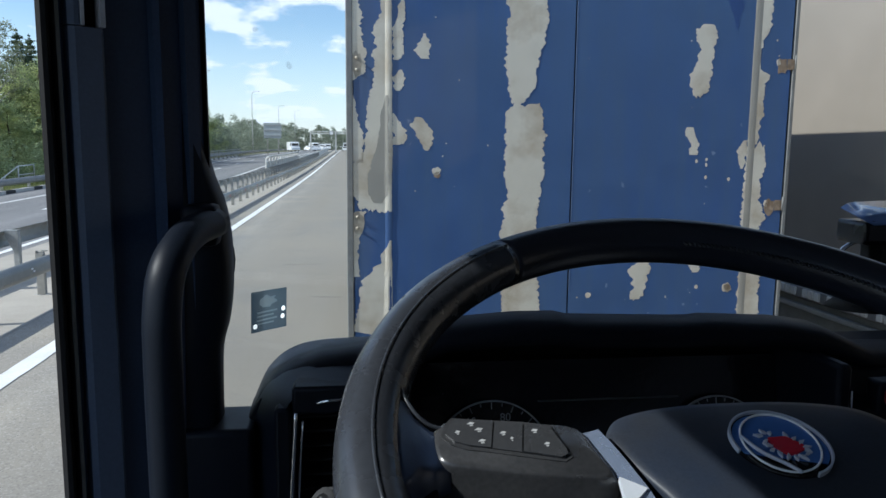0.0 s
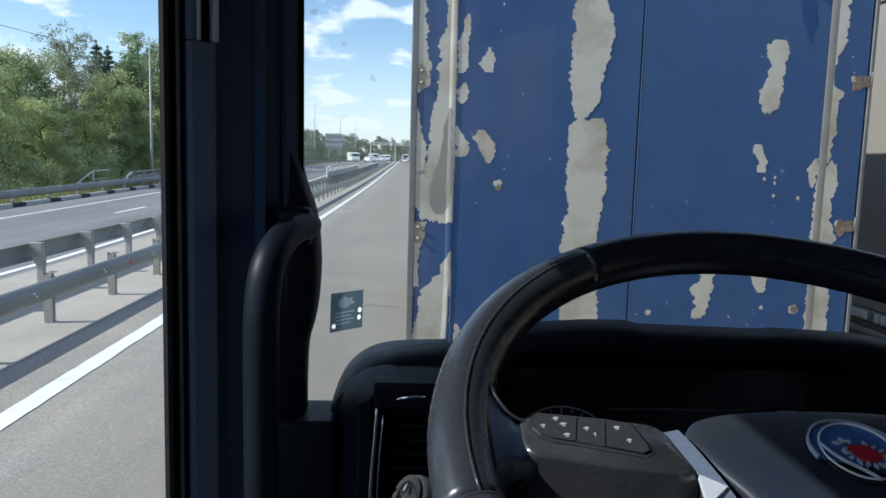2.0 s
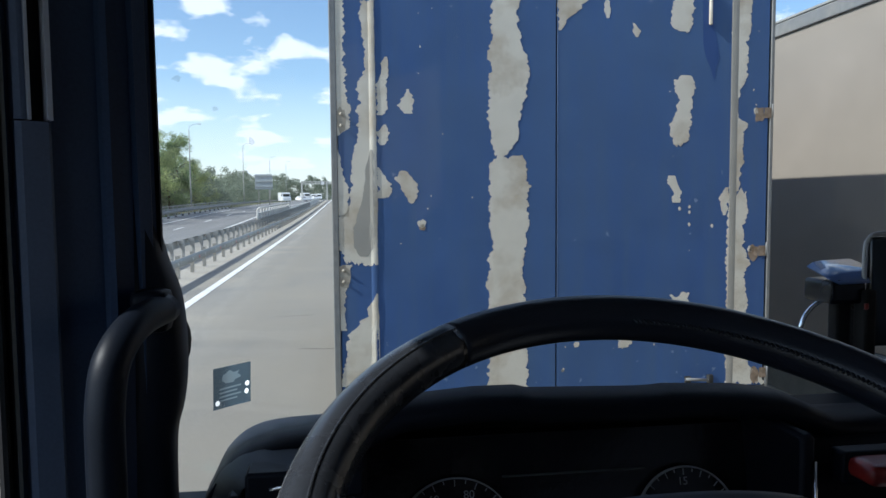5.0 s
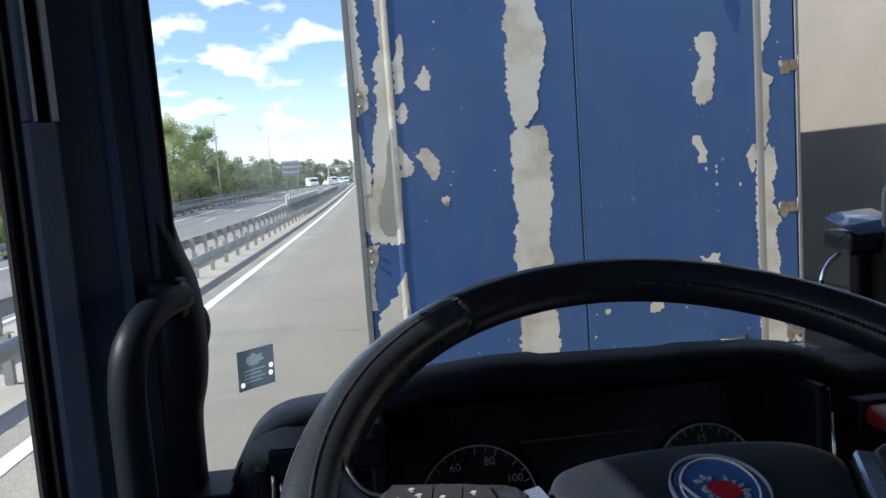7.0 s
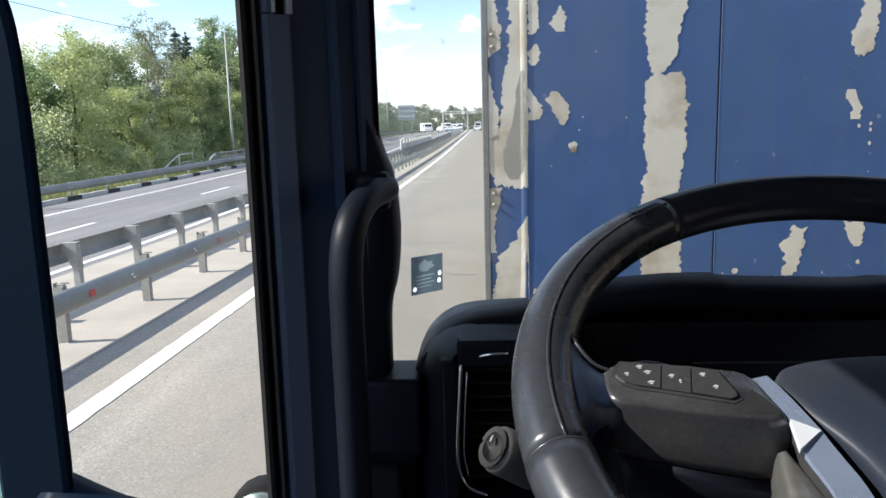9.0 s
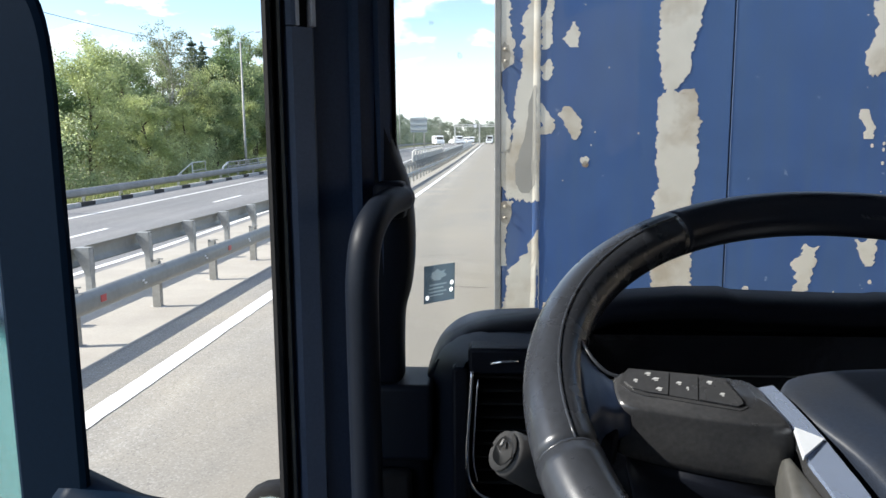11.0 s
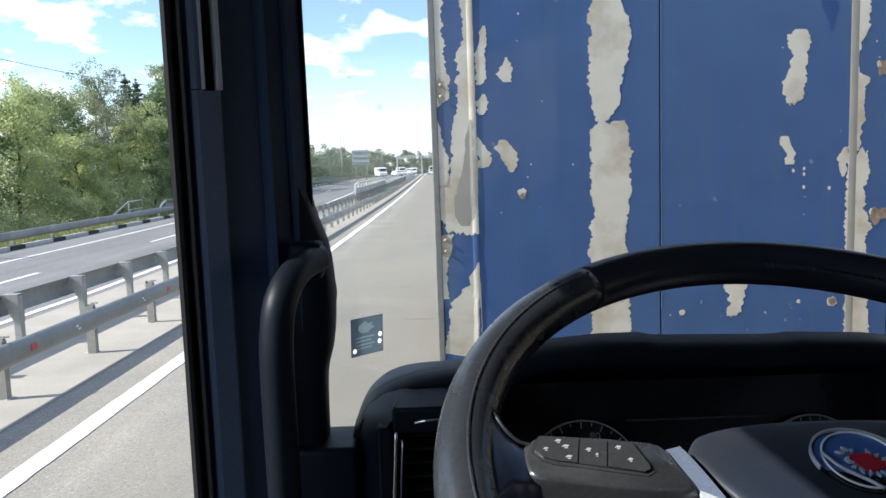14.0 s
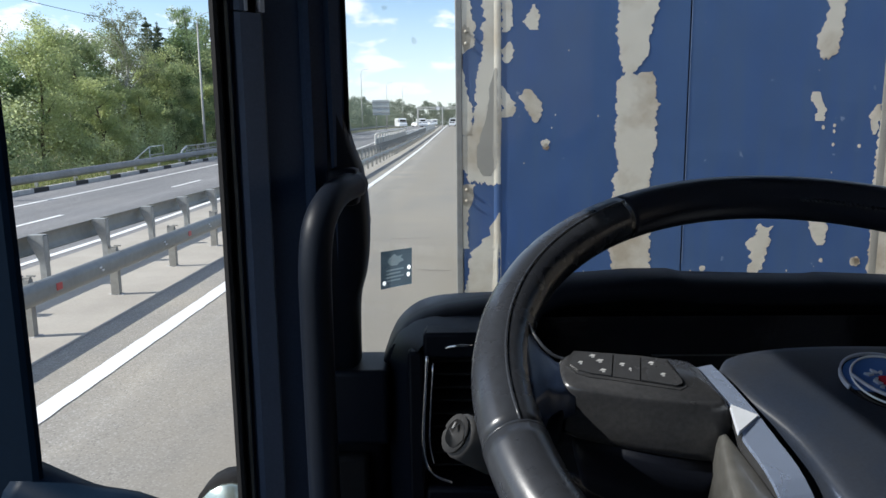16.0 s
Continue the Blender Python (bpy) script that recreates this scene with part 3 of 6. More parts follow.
for side_x in (10.9,):
    r = thing("guard_rail", "grey guard rail on the outer side of the road", "guard rail", group="guard rails")
    part("beam", rail_beam(side_x, -1, 0.42, RAIL_Y), ZINC, r)
    for k in range(0, 30):
        y = -18 + 6 * k
        part("post", me, ZINC, r, at=pose(side_x + 0.12, y, height(side_x, y), 0, 0, 180))

# the striped barrier that stands behind the far rail
fence = thing("pedestrian_fence", "grey metal fence with white curved posts on the median", "fence")
for k in range(15):
    y = 60.8 + 2.45 * k
    z = height(-7.25, y)
    part("post", tube(bend([(-7.3, y, z), (-7.3, y, z + 1.30), (-7.24, y, z + 1.60), (-7.02, y, z + 1.72)], 4), 0.075, 6), KERB_WHITE, fence)
for z, x in ((0.34, -7.3), (1.25, -7.3), (1.72, -7.02)):
    part("rail", tube([(x, y, height(-7.25, y) + z) for y in (60.8, 68, 76, 86, 95.1)], 0.05, 6), KERB_WHITE, fence)
part("mesh_panel", loft([[(-7.325, y, height(-7.25, y) + 0.1), (-7.315, y, height(-7.25, y) + 0.1), (-7.315, y, height(-7.25, y) + 1.22), (-7.325, y, height(-7.25, y) + 1.22)] for y in (60.8, 68, 76, 86, 95.1)], smooth=False), KERB_GREY, fence, "pale grey infill panel")
barrier = thing("concrete_barrier", "long pale concrete barrier on the median", "barrier")
for k in range(14):
    y = 96.5 + 8 * k
    part("section", loft([[(-7.45, a, height(-7.2, a)), (-6.95, a, height(-7.2, a)), (-7.08, a, height(-7.2, a) + 0.4), (-7.13, a, height(-7.2, a) + 1.0), (-7.27, a, height(-7.2, a) + 1.0), (-7.32, a, height(-7.2, a) + 0.4)] for a in (y, y + 7.8)], smooth=False), KERB_WHITE, barrier)

# kerb in black and white stones
kerb = thing("kerb", "kerb painted in black and white stones along the opposite road", "kerb", kind="structure")
meshes = [bpy.data.meshes.new("kerb_stone") for _ in range(2)]
for me, m in zip(meshes, (KERB_GREY, KERB_BLACK)):
    bm = block(-0.09, 0.09, 0.005, 0.995, -0.1, 0.17, 0.015, 1)
    bm.to_mesh(me); bm.free(); me.materials.append(m)
for k in range(90):
    y = 16.0 + k
    black = (k + 1) % 3 == 0
    part("kerb_stone", meshes[1 if black else 0], None, kerb, at=pose(-16.33, y, height(-16.33, y)))
rng = random.Random(8)
verts, faces = [], []
for k in range(5200):
    y, x = rng.uniform(18, 62), rng.uniform(-19.4, -16.43)
    z, h, a, w = height(x, y) - 0.02, rng.uniform(0.08, 0.30), rng.uniform(0, 6.3), rng.uniform(0.012, 0.03)
    i = len(verts)
    verts += [(x - w * math.cos(a), y - w * math.sin(a), z), (x + w * math.cos(a), y + w * math.sin(a), z), (x + rng.uniform(-.08, .08), y + rng.uniform(-.08, .08), z + h)]
    faces.append((i, i + 1, i + 2))
solid("roadside_grass", (verts, faces), GRASS, "bright yellow-green grass behind the kerb", "grass", kind="stuff")

# footway parapet and steps beyond the outer rail
parapet = thing("parapet_railing", "grey steel parapet railing along the footway", "railing")
for z in (0.30, 0.58, 0.88):
    part("rail", tube([(-17.9, y, height(-17.9, y) + z) for y in (46.8, 60, 75, 90, 120)], 0.045, 6), ZINC, parapet)
for k in range(36):
    y = 46.8 + 2.0 * k
    part("post", block(-17.95, -17.85, y - 0.04, y + 0.04, height(-17.9, y) - 0.05, height(-17.9, y) + 0.90), ZINC, parapet)
for k in range(90):
    y = 47.2 + 0.5 * k
    part("bar", block(-17.915, -17.885, y - 0.012, y + 0.012, height(-17.9, y) + 0.30, height(-17.9, y) + 0.88), ZINC, parapet)
part("end_post", tube([(-17.9, 45.4, 0.30), (-17.9, 46.0, 1.02), (-17.9, 46.8, 1.27)], 0.065, 6), KERB_WHITE, parapet, "white sloping end post")
stairs = thing("stair_railing", "white tubular handrail of steps that lead down the bank", "railing")
part("rail", tube([(-19.6, 42.2, 0.36), (-19.6, 45.2, 1.31), (-19.6, 47.3, 1.36), (-19.6, 47.3, 0.1)], 0.04, 6), KERB_WHITE, stairs)
part("rail", tube([(-19.6, 45.2, 0.80), (-19.6, 47.3, 0.84)], 0.035, 6), KERB_WHITE, stairs)
part("post", tube([(-19.6, 45.2, 0.1), (-19.6, 45.2, 1.31)], 0.04, 6), KERB_WHITE, stairs)
part("post", tube([(-19.6, 43.5, 0.1), (-19.6, 43.5, 0.77)], 0.035, 6), KERB_WHITE, stairs)
part("landing", block(-21.0, -19.3, 42.2, 47.0, 0.05, 0.33), CONCRETE, stairs)


# ---- poles, cable, signs ----
def street_lamp(x, y, h, arm, label):
    z = height(x, y)
    lamp = thing("street_lamp", label, "street lamp", (x, y, z - 0.05), "street lamps")
    part("pole", tube([(0, 0, 0), (0, 0, 2), (0, 0, h)], [0.11, 0.09, 0.055], 10), ZINC, lamp)
    part("arm", tube(bend([(0, 0, h - 0.1), (arm * 0.12, 0, h + 0.42), (arm * 0.55, 0, h + 0.70), (arm, 0, h + 0.74)], 5), 0.024, 8), ZINC, lamp)
    part("lamp_head", block(arm - 0.1, arm + 0.28, -0.09, 0.09, h + 0.68, h + 0.78, 0.02), SIGN_WHITE, lamp)
    part("base", disc(0.2, 0, 0.25, 12), CONCRETE, lamp)
    return lamp


for y, h in ((52.6, 9.15), (92, 9.8), (140, 10.6), (190, 10.8), (243, 12.0)):
    street_lamp(-18.7, y, h, 1.2, "tall grey steel street lamp behind the outer rail")
cable = [(-27.9, 22.3 + 56.4 * k / 16, 10.2 + 1.65 * (k / 16) ** 2 + 1.8 * (k / 16 - 0.5) ** 2) for k in range(17)]
solid("overhead_cable", tube(cable, 0.02, 5), RUBBER, "thin black cable strung above the woods", "cable")
for x, y, z in (cable[0], cable[-1]):
    solid("utility_pole", tube([(x, y, height(x, y) - 0.3), (x, y, 4), (x, y, z + 0.15)], [0.14, 0.12, 0.10], 8), BARK, "weathered wooden utility pole among the trees", "utility pole", "utility poles")

big_sign = thing("road_sign", "large road sign seen from its grey ribbed back", "road sign", (-14.0, 130, height(-14, 130) - 0.2))
for i in range(3):
    part("panel", block(-1.5 + i, -0.51 + i, 0, 0.06, 2.9, 5.5), SIGN_BACK, big_sign)
for z in (3.3, 4.2, 5.1):
    part("rib", block(-1.55, 1.55, -0.09, -0.01, z - 0.05, z + 0.05), ZINC, big_sign)
for x in (-0.9, 0.9):
    part("post", tube([(x, 0.15, -0.1), (x, 0.15, 5.4)], 0.09, 8), ZINC, big_sign)
gantry = thing("sign_gantry", "grey steel gantry with round speed signs across the distant road", "gantry", (0, 200, height(0, 200)))
for x in (-11.4, -4.75, 11.4):
    part("column", block(x - 0.18, x + 0.18, -0.18, 0.18, -0.2, 5.6), KERB_WHITE, gantry)
for z in (4.95, 5.5):
    part("beam", block(-11.6, 11.4, -0.15, 0.15, z - 0.10, z + 0.10), KERB_WHITE, gantry)
for k in range(14):
    part("brace", tube([(-11.4 + 1.6 * k, 0, 4.95 if k % 2 else 5.5), (-9.8 + 1.6 * k, 0, 5.5 if k % 2 else 4.95)], 0.06, 5), KERB_WHITE, gantry)
for x in (-5.9, 2.2):
    p = part("speed_sign", disc(0.62, 0, 0.08, 20), SIGN_WHITE, gantry, at=pose(x, -0.25, 5.15, 90))
    part("red_rim", ring(0.52, 0.63, 0.08, 0.11, 20), STEEL_EDGE, p, "grey rim")


def car(x, y, kind, label, mat=WHITE_CAR, turn=0):
    """A parked or halted vehicle, its length along y."""
    l, w, h, cab = {"car": (4.3, 1.75, 1.45, 0.55), "van": (5.4, 2.0, 2.4, 0.8), "truck": (7.5, 2.4, 3.4, 0.9)}[kind]
    c = thing("truck" if kind == "truck" else ("van" if kind == "van" else "car"), label, kind, (x, y, height(x, y)), "vehicles queuing far off", turn)
    if kind == "car":
        prof = [(-2.15, 0.35), (-2.15, 0.75), (-1.95, 0.95), (-1.2, 1.0), (-0.6, 1.42), (0.8, 1.45), (1.6, 1.05), (2.1, 0.95), (2.15, 0.4)]
    elif kind == "van":
        prof = [(-2.7, 0.4), (-2.7, 1.0), (-2.0, 1.25), (-1.4, 2.25), (-1.1, 2.4), (2.7, 2.4), (2.7, 0.4)]
    else:
        prof = [(-3.7, 0.5), (-3.7, 2.5), (-3.5, 2.7), (-2.2, 2.8), (-2.0, 3.4), (3.7, 3.4), (3.7, 0.7)]
    n = len(prof)
    rings = [[(s * w / 2 * k, a, b if k == 1 else b) for a, b in prof] for s, k in ((-1, 1), (1, 1))]
    part("body", loft(rings, smooth=False), mat, c)
    z0, z1 = (1.0, 1.36) if kind == "car" else ((1.35, 2.1) if kind == "van" else (1.6, 2.4))
    y0 = {"car": -1.0, "van": -1.9, "truck": -3.72}[kind]
    part("windscreen", block(-w * 0.40, w * 0.40, y0 - 0.1, y0 + 0.1, z0 + 0.12, z1 - 0.05), GLASS_DARK, c)
    part("rear_window", block(-w * 0.4, w * 0.4, l / 2 - (0.7 if kind == "car" else 0.02), l / 2 - (0.5 if kind == "car" else -0.02), z0, z1), GLASS_DARK, c)
    part("side_window", block(-w / 2 - 0.01, w / 2 + 0.01, y0 + 0.35, y0 + 1.2, z0 + 0.12, z1 - 0.08), GLASS_DARK, c)
    wheel = disc(0.32, -0.1, 0.1, 16)
    for sx in (-1, 1):
        for sy in (-0.31, 0.31):
            t = part("wheel", wheel, RUBBER, c, at=pose(sx * (w / 2 - 0.1), sy * l, 0.32, 0, 90, 0))
            part("rim", disc(0.19, 0.1, 0.115, 12) if sx > 0 else disc(0.19, -0.115, -0.1, 12), ZINC, t)
    return c


for x, y, kind in ((-14.9, 186, "van"), (-11.9, 207, "car"), (-10.5, 216, "car"), (-12.4, 238, "van"), (-9.6, 248, "car"), (-9.7, 285, "van"), (-12.4, 300, "van")):
    car(x, y, kind, "white %s halted on the opposite road" % kind, turn=(14, 24, 18, 30)[int(y) % 4] if y < 250 else 5)
for x, y, kind in ((-2.3, 215, "car"), (-2.2, 236, "van"), (-2.4, 262, "car")):
    car(x, y, kind, "white %s far ahead in the queue" % kind, turn=180)


# ---- woods ----
def leaf_cloud(rng, clumps, per, size, spread):
    """Many small leaves round the given points (x, y, z, reach)."""
    verts, faces = [], []
    for cx, cy, cz, reach in clumps:
        for _ in range(per):
            d = Vector((rng.gauss(0, 1), rng.gauss(0, 1), rng.gauss(0, 0.75)))
            if d.length > 1.9:
                d *= 1.3 / d.length
            p = Vector((cx, cy, cz)) + d * reach * spread
            a = Vector((rng.uniform(-1, 1), rng.uniform(-1, 1), rng.uniform(-0.7, 0.7))).normalized()
            b = a.cross(Vector((rng.uniform(-1, 1), rng.uniform(-1, 1), rng.uniform(-1, 1)))).normalized()
            s = size * rng.uniform(0.5, 1.25)
            i = len(verts)
            verts += [p - a * s, p + b * s * 0.55, p + a * s, p - b * s * 0.55]
            faces.append((i, i + 1, i + 2, i + 3))
    return verts, faces


def tree(name, seed, h, wide, low, leaf, bark, label, clumps=110, per=80, size=0.13, spread=0.5, limbs=9, lean=0.3, stout=0.02):
    """A broadleaf tree: tapered trunk, limbs, twigs, and leaves in clumps about the twigs' ends."""
    rng = random.Random(seed)
    t = thing(name, label, "tree", group="roadside trees")
    path = [(lean * math.sin(k * 1.3 + seed) * k / 6, lean * math.cos(k * 0.9 + seed) * k / 6, h * 0.92 * k / 6) for k in range(7)]
    part("trunk", tube(path, [stout * h * (1 - k / 7) + 0.015 for k in range(7)], 8), bark, t)
    tips = []
    for k in range(limbs):
        f = low + (0.92 - low) * (k + 0.5) / limbs
        a = 2.4 * k + rng.uniform(-0.4, 0.4)
        i = min(int(f * 6), 5)
        base = Vector(path[i]).lerp(Vector(path[i + 1]), f * 6 - i)
        reach = wide * (1.0 - 0.55 * abs(f - 0.5) * 2) * rng.uniform(0.75, 1.1)
        end = base + Vector((math.cos(a) * reach, math.sin(a) * reach, h * rng.uniform(0.08, 0.18)))
        mid = base.lerp(end, 0.5) + Vector((0, 0, h * 0.02))
        part("limb", tube(bend([base, mid, end], 3), [0.055, 0.05, 0.045, 0.035, 0.03, 0.022, 0.015], 5), bark, t)
        for j in range(clumps // limbs):
            s = rng.uniform(0.25, 1.08)
            p = base.lerp(end, s) + Vector((rng.gauss(0, 0.22), rng.gauss(0, 0.22), rng.gauss(0, 0.16))) * reach
            tips.append((p.x, p.y, p.z, rng.uniform(0.45, 0.95) * wide * 0.36))
    for j in range(10):
        tips.append((path[6][0] + rng.gauss(0, 0.25) * wide, path[6][1] + rng.gauss(0, 0.25) * wide, h * rng.uniform(0.84, 1.0), wide * 0.25))
    v, f = leaf_cloud(rng, tips, per, size, spread)
    part("crown", (v, f), leaf, t)
    return t


def spruce(name, seed, h, wide, label):
    """A conifer: straight trunk and uneven drooping boughs, hung with needle sprays."""
    rng = random.Random(seed)
    t = thing(name, label, "tree", group="roadside trees")
    part("trunk", tube([(0, 0, 0), (0, 0, h * 0.5), (0, 0, h)], [0.16, 0.1, 0.02], 7), BARK, t)
    clumps = [(0, 0, h * 0.985, 0.08), (0, 0, h * 0.965, 0.11), (0, 0, h * 0.945, 0.15)]
    tiers = 26
    for i in range(tiers):
        q = (i + 0.6) / tiers
        z = h * (0.965 - 0.80 * q)
        for j in range(5 + i // 4):
            a = 2.4 * i + 6.283 * j / (5 + i // 4) + rng.uniform(-0.35, 0.35)
            r = (wide * q ** 0.8 + 0.10) * rng.uniform(0.55, 1.1)
            steps = 3 + int(r / 0.5)
            for k in range(steps):
                e = (k + 1) / steps
                clumps.append((math.cos(a) * r * e, math.sin(a) * r * e, z + rng.uniform(-0.1, 0.1) - 0.38 * r * e + 0.22 * r * e * e, 0.11 + 0.05 * (1 - e) + 0.05 * min(r, 1.5)))
    v, f = leaf_cloud(rng, clumps, 16, 0.10, 0.8)
    part("crown", (v, f), LEAF_F, t)
    return t


kinds = [
    tree("deciduous_tree", 3, 11.0, 3.7, 0.2, LEAF_B, BARK, "tall airy yellow-green tree at the edge of the woods", clumps=180, per=120, size=0.085, spread=0.5, stout=0.012),
    tree("deciduous_tree", 7, 8.0, 2.7, 0.12, LEAF_B, BARK, "rounded yellow-green tree at the edge of the woods", clumps=110, per=130, size=0.09),
    tree("deciduous_tree", 11, 10.0, 2.6, 0.16, LEAF_A, BARK, "grey-green willow-like tree in the woods", clumps=110, per=120, size=0.085, spread=0.45),
    tree("birch_tree", 15, 13.0, 2.7, 0.48, LEAF_E, BIRCH, "thin birch with white bark and sparse leaves", clumps=170, per=46, size=0.075, spread=0.36, limbs=14, lean=0.6, stout=0.017),
    tree("deciduous_tree", 19, 9.0, 3.0, 0.15, LEAF_C, BARK, "dark green leafy tree in the woods", clumps=110, per=120, size=0.095),
    spruce("spruce_tree", 23, 13.0, 3.9, "dark narrow spruce rising among the leafy trees"),
    tree("pine_tree", 29, 14.0, 1.7, 0.5, LEAF_C, BARK, "tall thin pine with a sparse uneven crown", clumps=90, per=70, size=0.085, spread=0.55, limbs=16, stout=0.01),
]
PLACES = ((0, -26.0, 44.9, 0.92, 20), (4, -27.5, 42.0, 0.95, 80), (2, -27.0, 51.5, 1.05, 45), (3, -26.6, 57.6, 1.0, 10), (5, -29.0, 68.5, 1.03, 0), (5, -28.6, 70.0, 0.98, 75), (6, -26.6, 73.0, 1.05, 0),
          (1, -24.2, 48.5, 0.86, 140), (0, -25.2, 62.5, 0.98, 115), (4, -26.0, 69.0, 1.38, 245), (2, -26.0, 76.5, 1.38, 15), (1, -27.5, 81.0, 1.7, 60), (1, -24.6, 56.0, 0.95, 220), (4, -25.0, 62.5, 1.02, 100), (2, -24.2, 61.0, 0.82, 260), (1, -24.3, 66.5, 1.02, 30), (2, -25.0, 70.0, 1.02, 170), (0, -25.8, 76.5, 1.05, 60), (4, -24.5, 79.0, 1.1, 10), (2, -24.5, 90, 1.15, 10), (0, -25.5, 99, 1.28, 200), (4, -24.2, 105, 1.3, 310), (2, -24.8, 113, 1.22, 30), (1, -24.0, 121, 1.25, 250),
          (4, -31.0, 58.0, 1.22, 90), (0, -32.0, 50.5, 0.98, 200), (2, -30.0, 64.0, 1.10, 90), (4, -29.5, 74.5, 1.2, 200), (2, -28.5, 55.0, 0.98, 10), (1, -30, 38.0, 1.05, 70), (4, -35, 41, 1.05, 20), (0, -38, 46, 1.0, 0), (2, -36, 36, 1.0, 300), (0, -27.0, 130, 0.85, 90), (1, -26.0, 146, 0.9, 190))
used = set()
for kind, x, y, s, a in PLACES:
    m = pose(x, y, height(x, y) - 0.1, 0, 0, a) @ Matrix.Scale(s, 4)
    if kind in used:
        copy_thing(kinds[kind], m)
    else:
        used.add(kind)
        kinds[kind].matrix_basis = m
rng = random.Random(41)
clumps = []
for k in range(330):
    y = rng.uniform(26, 75)
    x = -22.2 - 0.12 * abs(y - 52) - abs(rng.gauss(0, 2.6))
    z = height(x, y) + rng.uniform(0.2, 5.2) * (1 if x < -24 else 0.55)
    clumps.append((x, y, z, rng.uniform(0.6, 1.2)))
v, f = leaf_cloud(rng, clumps, 170, 0.085, 0.58)
solid("undergrowth", (v, f), LEAF_D, "dense mixed green shrubs below the trees", "shrubs", kind="stuff")
clumps = []
for k in range(900):
    y = rng.uniform(30, 165)
    x = -27.5 - abs(rng.gauss(0, 4))
    top = 7.6 if y < 82 else 7.8
    clumps.append((x, y, height(x, y) + rng.uniform(0.3, top) + 0.5 * math.sin(y * 0.9), rng.uniform(0.8, 1.5)))
v, f = leaf_cloud(rng, clumps, 110, 0.12, 0.55)
solid("woods_behind", (v, f), LEAF_A, "green woods behind the first row of trees", "woods", kind="stuff")
clumps = []
for k in range(1150):
    y = 105 + 330 * rng.uniform(0, 1) ** 1.4
    x = -23.0 - 0.01 * y - 9 * rng.uniform(0, 1) ** 1.5
    peak = 6.8 + 1.3 * math.sin(y * 0.23) + 1.2 * math.sin(y * 0.71 + 1) + 0.9 * math.sin(y * 1.9)
    f = rng.uniform(0.0, 1.0)
    clumps.append((x, y, height(x, y) + 0.4 + f * peak, 2.2 - 1.1 * f))
for k in range(140):
    y, x = rng.uniform(150, 420), 18 + 60 * rng.uniform(0, 1) ** 2
    clumps.append((x, y, height(x, y) + rng.uniform(0.5, 9), rng.uniform(1.6, 3.0)))
v, f = leaf_cloud(rng, clumps, 120, 0.19, 0.5)
solid("roadside_woods", (v, f), LEAF_H, "green trees along the opposite road, in haze-paled colour", "woods", kind="stuff")
clumps = []
for k in range(1900):
    x = rng.uniform(-110, 70)
    y = 330 + rng.uniform(0, 40)
    f = rng.uniform(0, 1)
    peak = 11.2 + 1.3 * math.sin(x * 0.12) + 1.1 * math.sin(x * 0.37) + 0.9 * math.sin(x * 1.1) + 0.6 * math.sin(x * 2.3)
    clumps.append((x, y, 1.5 + f * peak, 2.6 - 1.3 * f))
v, f = leaf_cloud(rng, clumps, 85, 0.30, 0.5)
solid("distant_woods", (v, f), LEAF_H, "dark treeline along the horizon, in haze-paled colour", "woods", kind="stuff")


# ---- blue box body ahead ----
K = math.degrees(math.atan(0.021))
blue = thing("box_trailer", "worn blue box trailer with peeling paint, standing just ahead", "trailer", (0, 4.40, 0), turn=K)
X0, X1, SEAM, Z0, Z1, DEEP = -0.470, 2.043, 0.752, 1.36, 3.86, 12.0
part("left_wall", loft([[(X0 + 0.034 * y, y, Z0), (X0 + 0.05 + 0.034 * y, y, Z0), (X0 + 0.05 + 0.034 * y, y, Z1), (X0 + 0.034 * y, y, Z1)] for y in (0.05, DEEP)], smooth=False), BLUE, blue)
part("right_wall", loft([[(X1 - 0.05 + 0.02 * y, y, Z0), (X1 + 0.02 * y, y, Z0), (X1 + 0.02 * y, y, Z1), (X1 - 0.05 + 0.02 * y, y, Z1)] for y in (0.05, DEEP)], smooth=False), BLUE, blue)
part("roof", loft([[(X0 + 0.055 + 0.034 * y, y, Z1 - 0.05), (X1 - 0.055 + 0.02 * y, y, Z1 - 0.05), (X1 - 0.055 + 0.02 * y, y, Z1 - 0.004), (X0 + 0.055 + 0.034 * y, y, Z1 - 0.004)] for y in (0.065, DEEP)], smooth=False), STEEL_EDGE, blue)
part("floor", block(X0 + 0.46, X1 - 0.06, 0.065, DEEP, Z0, Z0 + 0.12), CHASSIS, blue)
part("front_wall", block(X0 + 0.46, X1 + 0.18, DEEP - 0.05, DEEP - 0.001, Z0 + 0.125, Z1 - 0.055), BLUE, blue)
part("corner_post", block(X0 - 0.004, X0 + 0.030, -0.006, 0.05, Z0 - 0.02, Z1 + 0.01, 0.005, 2), STEEL_EDGE, blue, "dark grey steel corner post")
part("corner_post", block(X1 - 0.016, X1 + 0.006, -0.004, 0.05, Z0 - 0.02, Z1 + 0.01, 0.005, 2), STEEL_EDGE, blue, "scuffed grey steel corner post")
part("sill", block(X0, X1, -0.015, 0.06, Z0 - 0.10, Z0 - 0.022, 0.006, 1), STEEL_EDGE, blue)
part("header", block(X0 + 0.032, X1 - 0.024, -0.01, 0.06, Z1 - 0.07, Z1 + 0.008, 0.006, 1), STEEL_EDGE, blue)
doors = []
RIB = ((-0.022, 0.0), (-0.015, 0.0030), (-0.005, 0.0052), (0.005, 0.0052), (0.013, 0.0034), (0.019, 0.0))


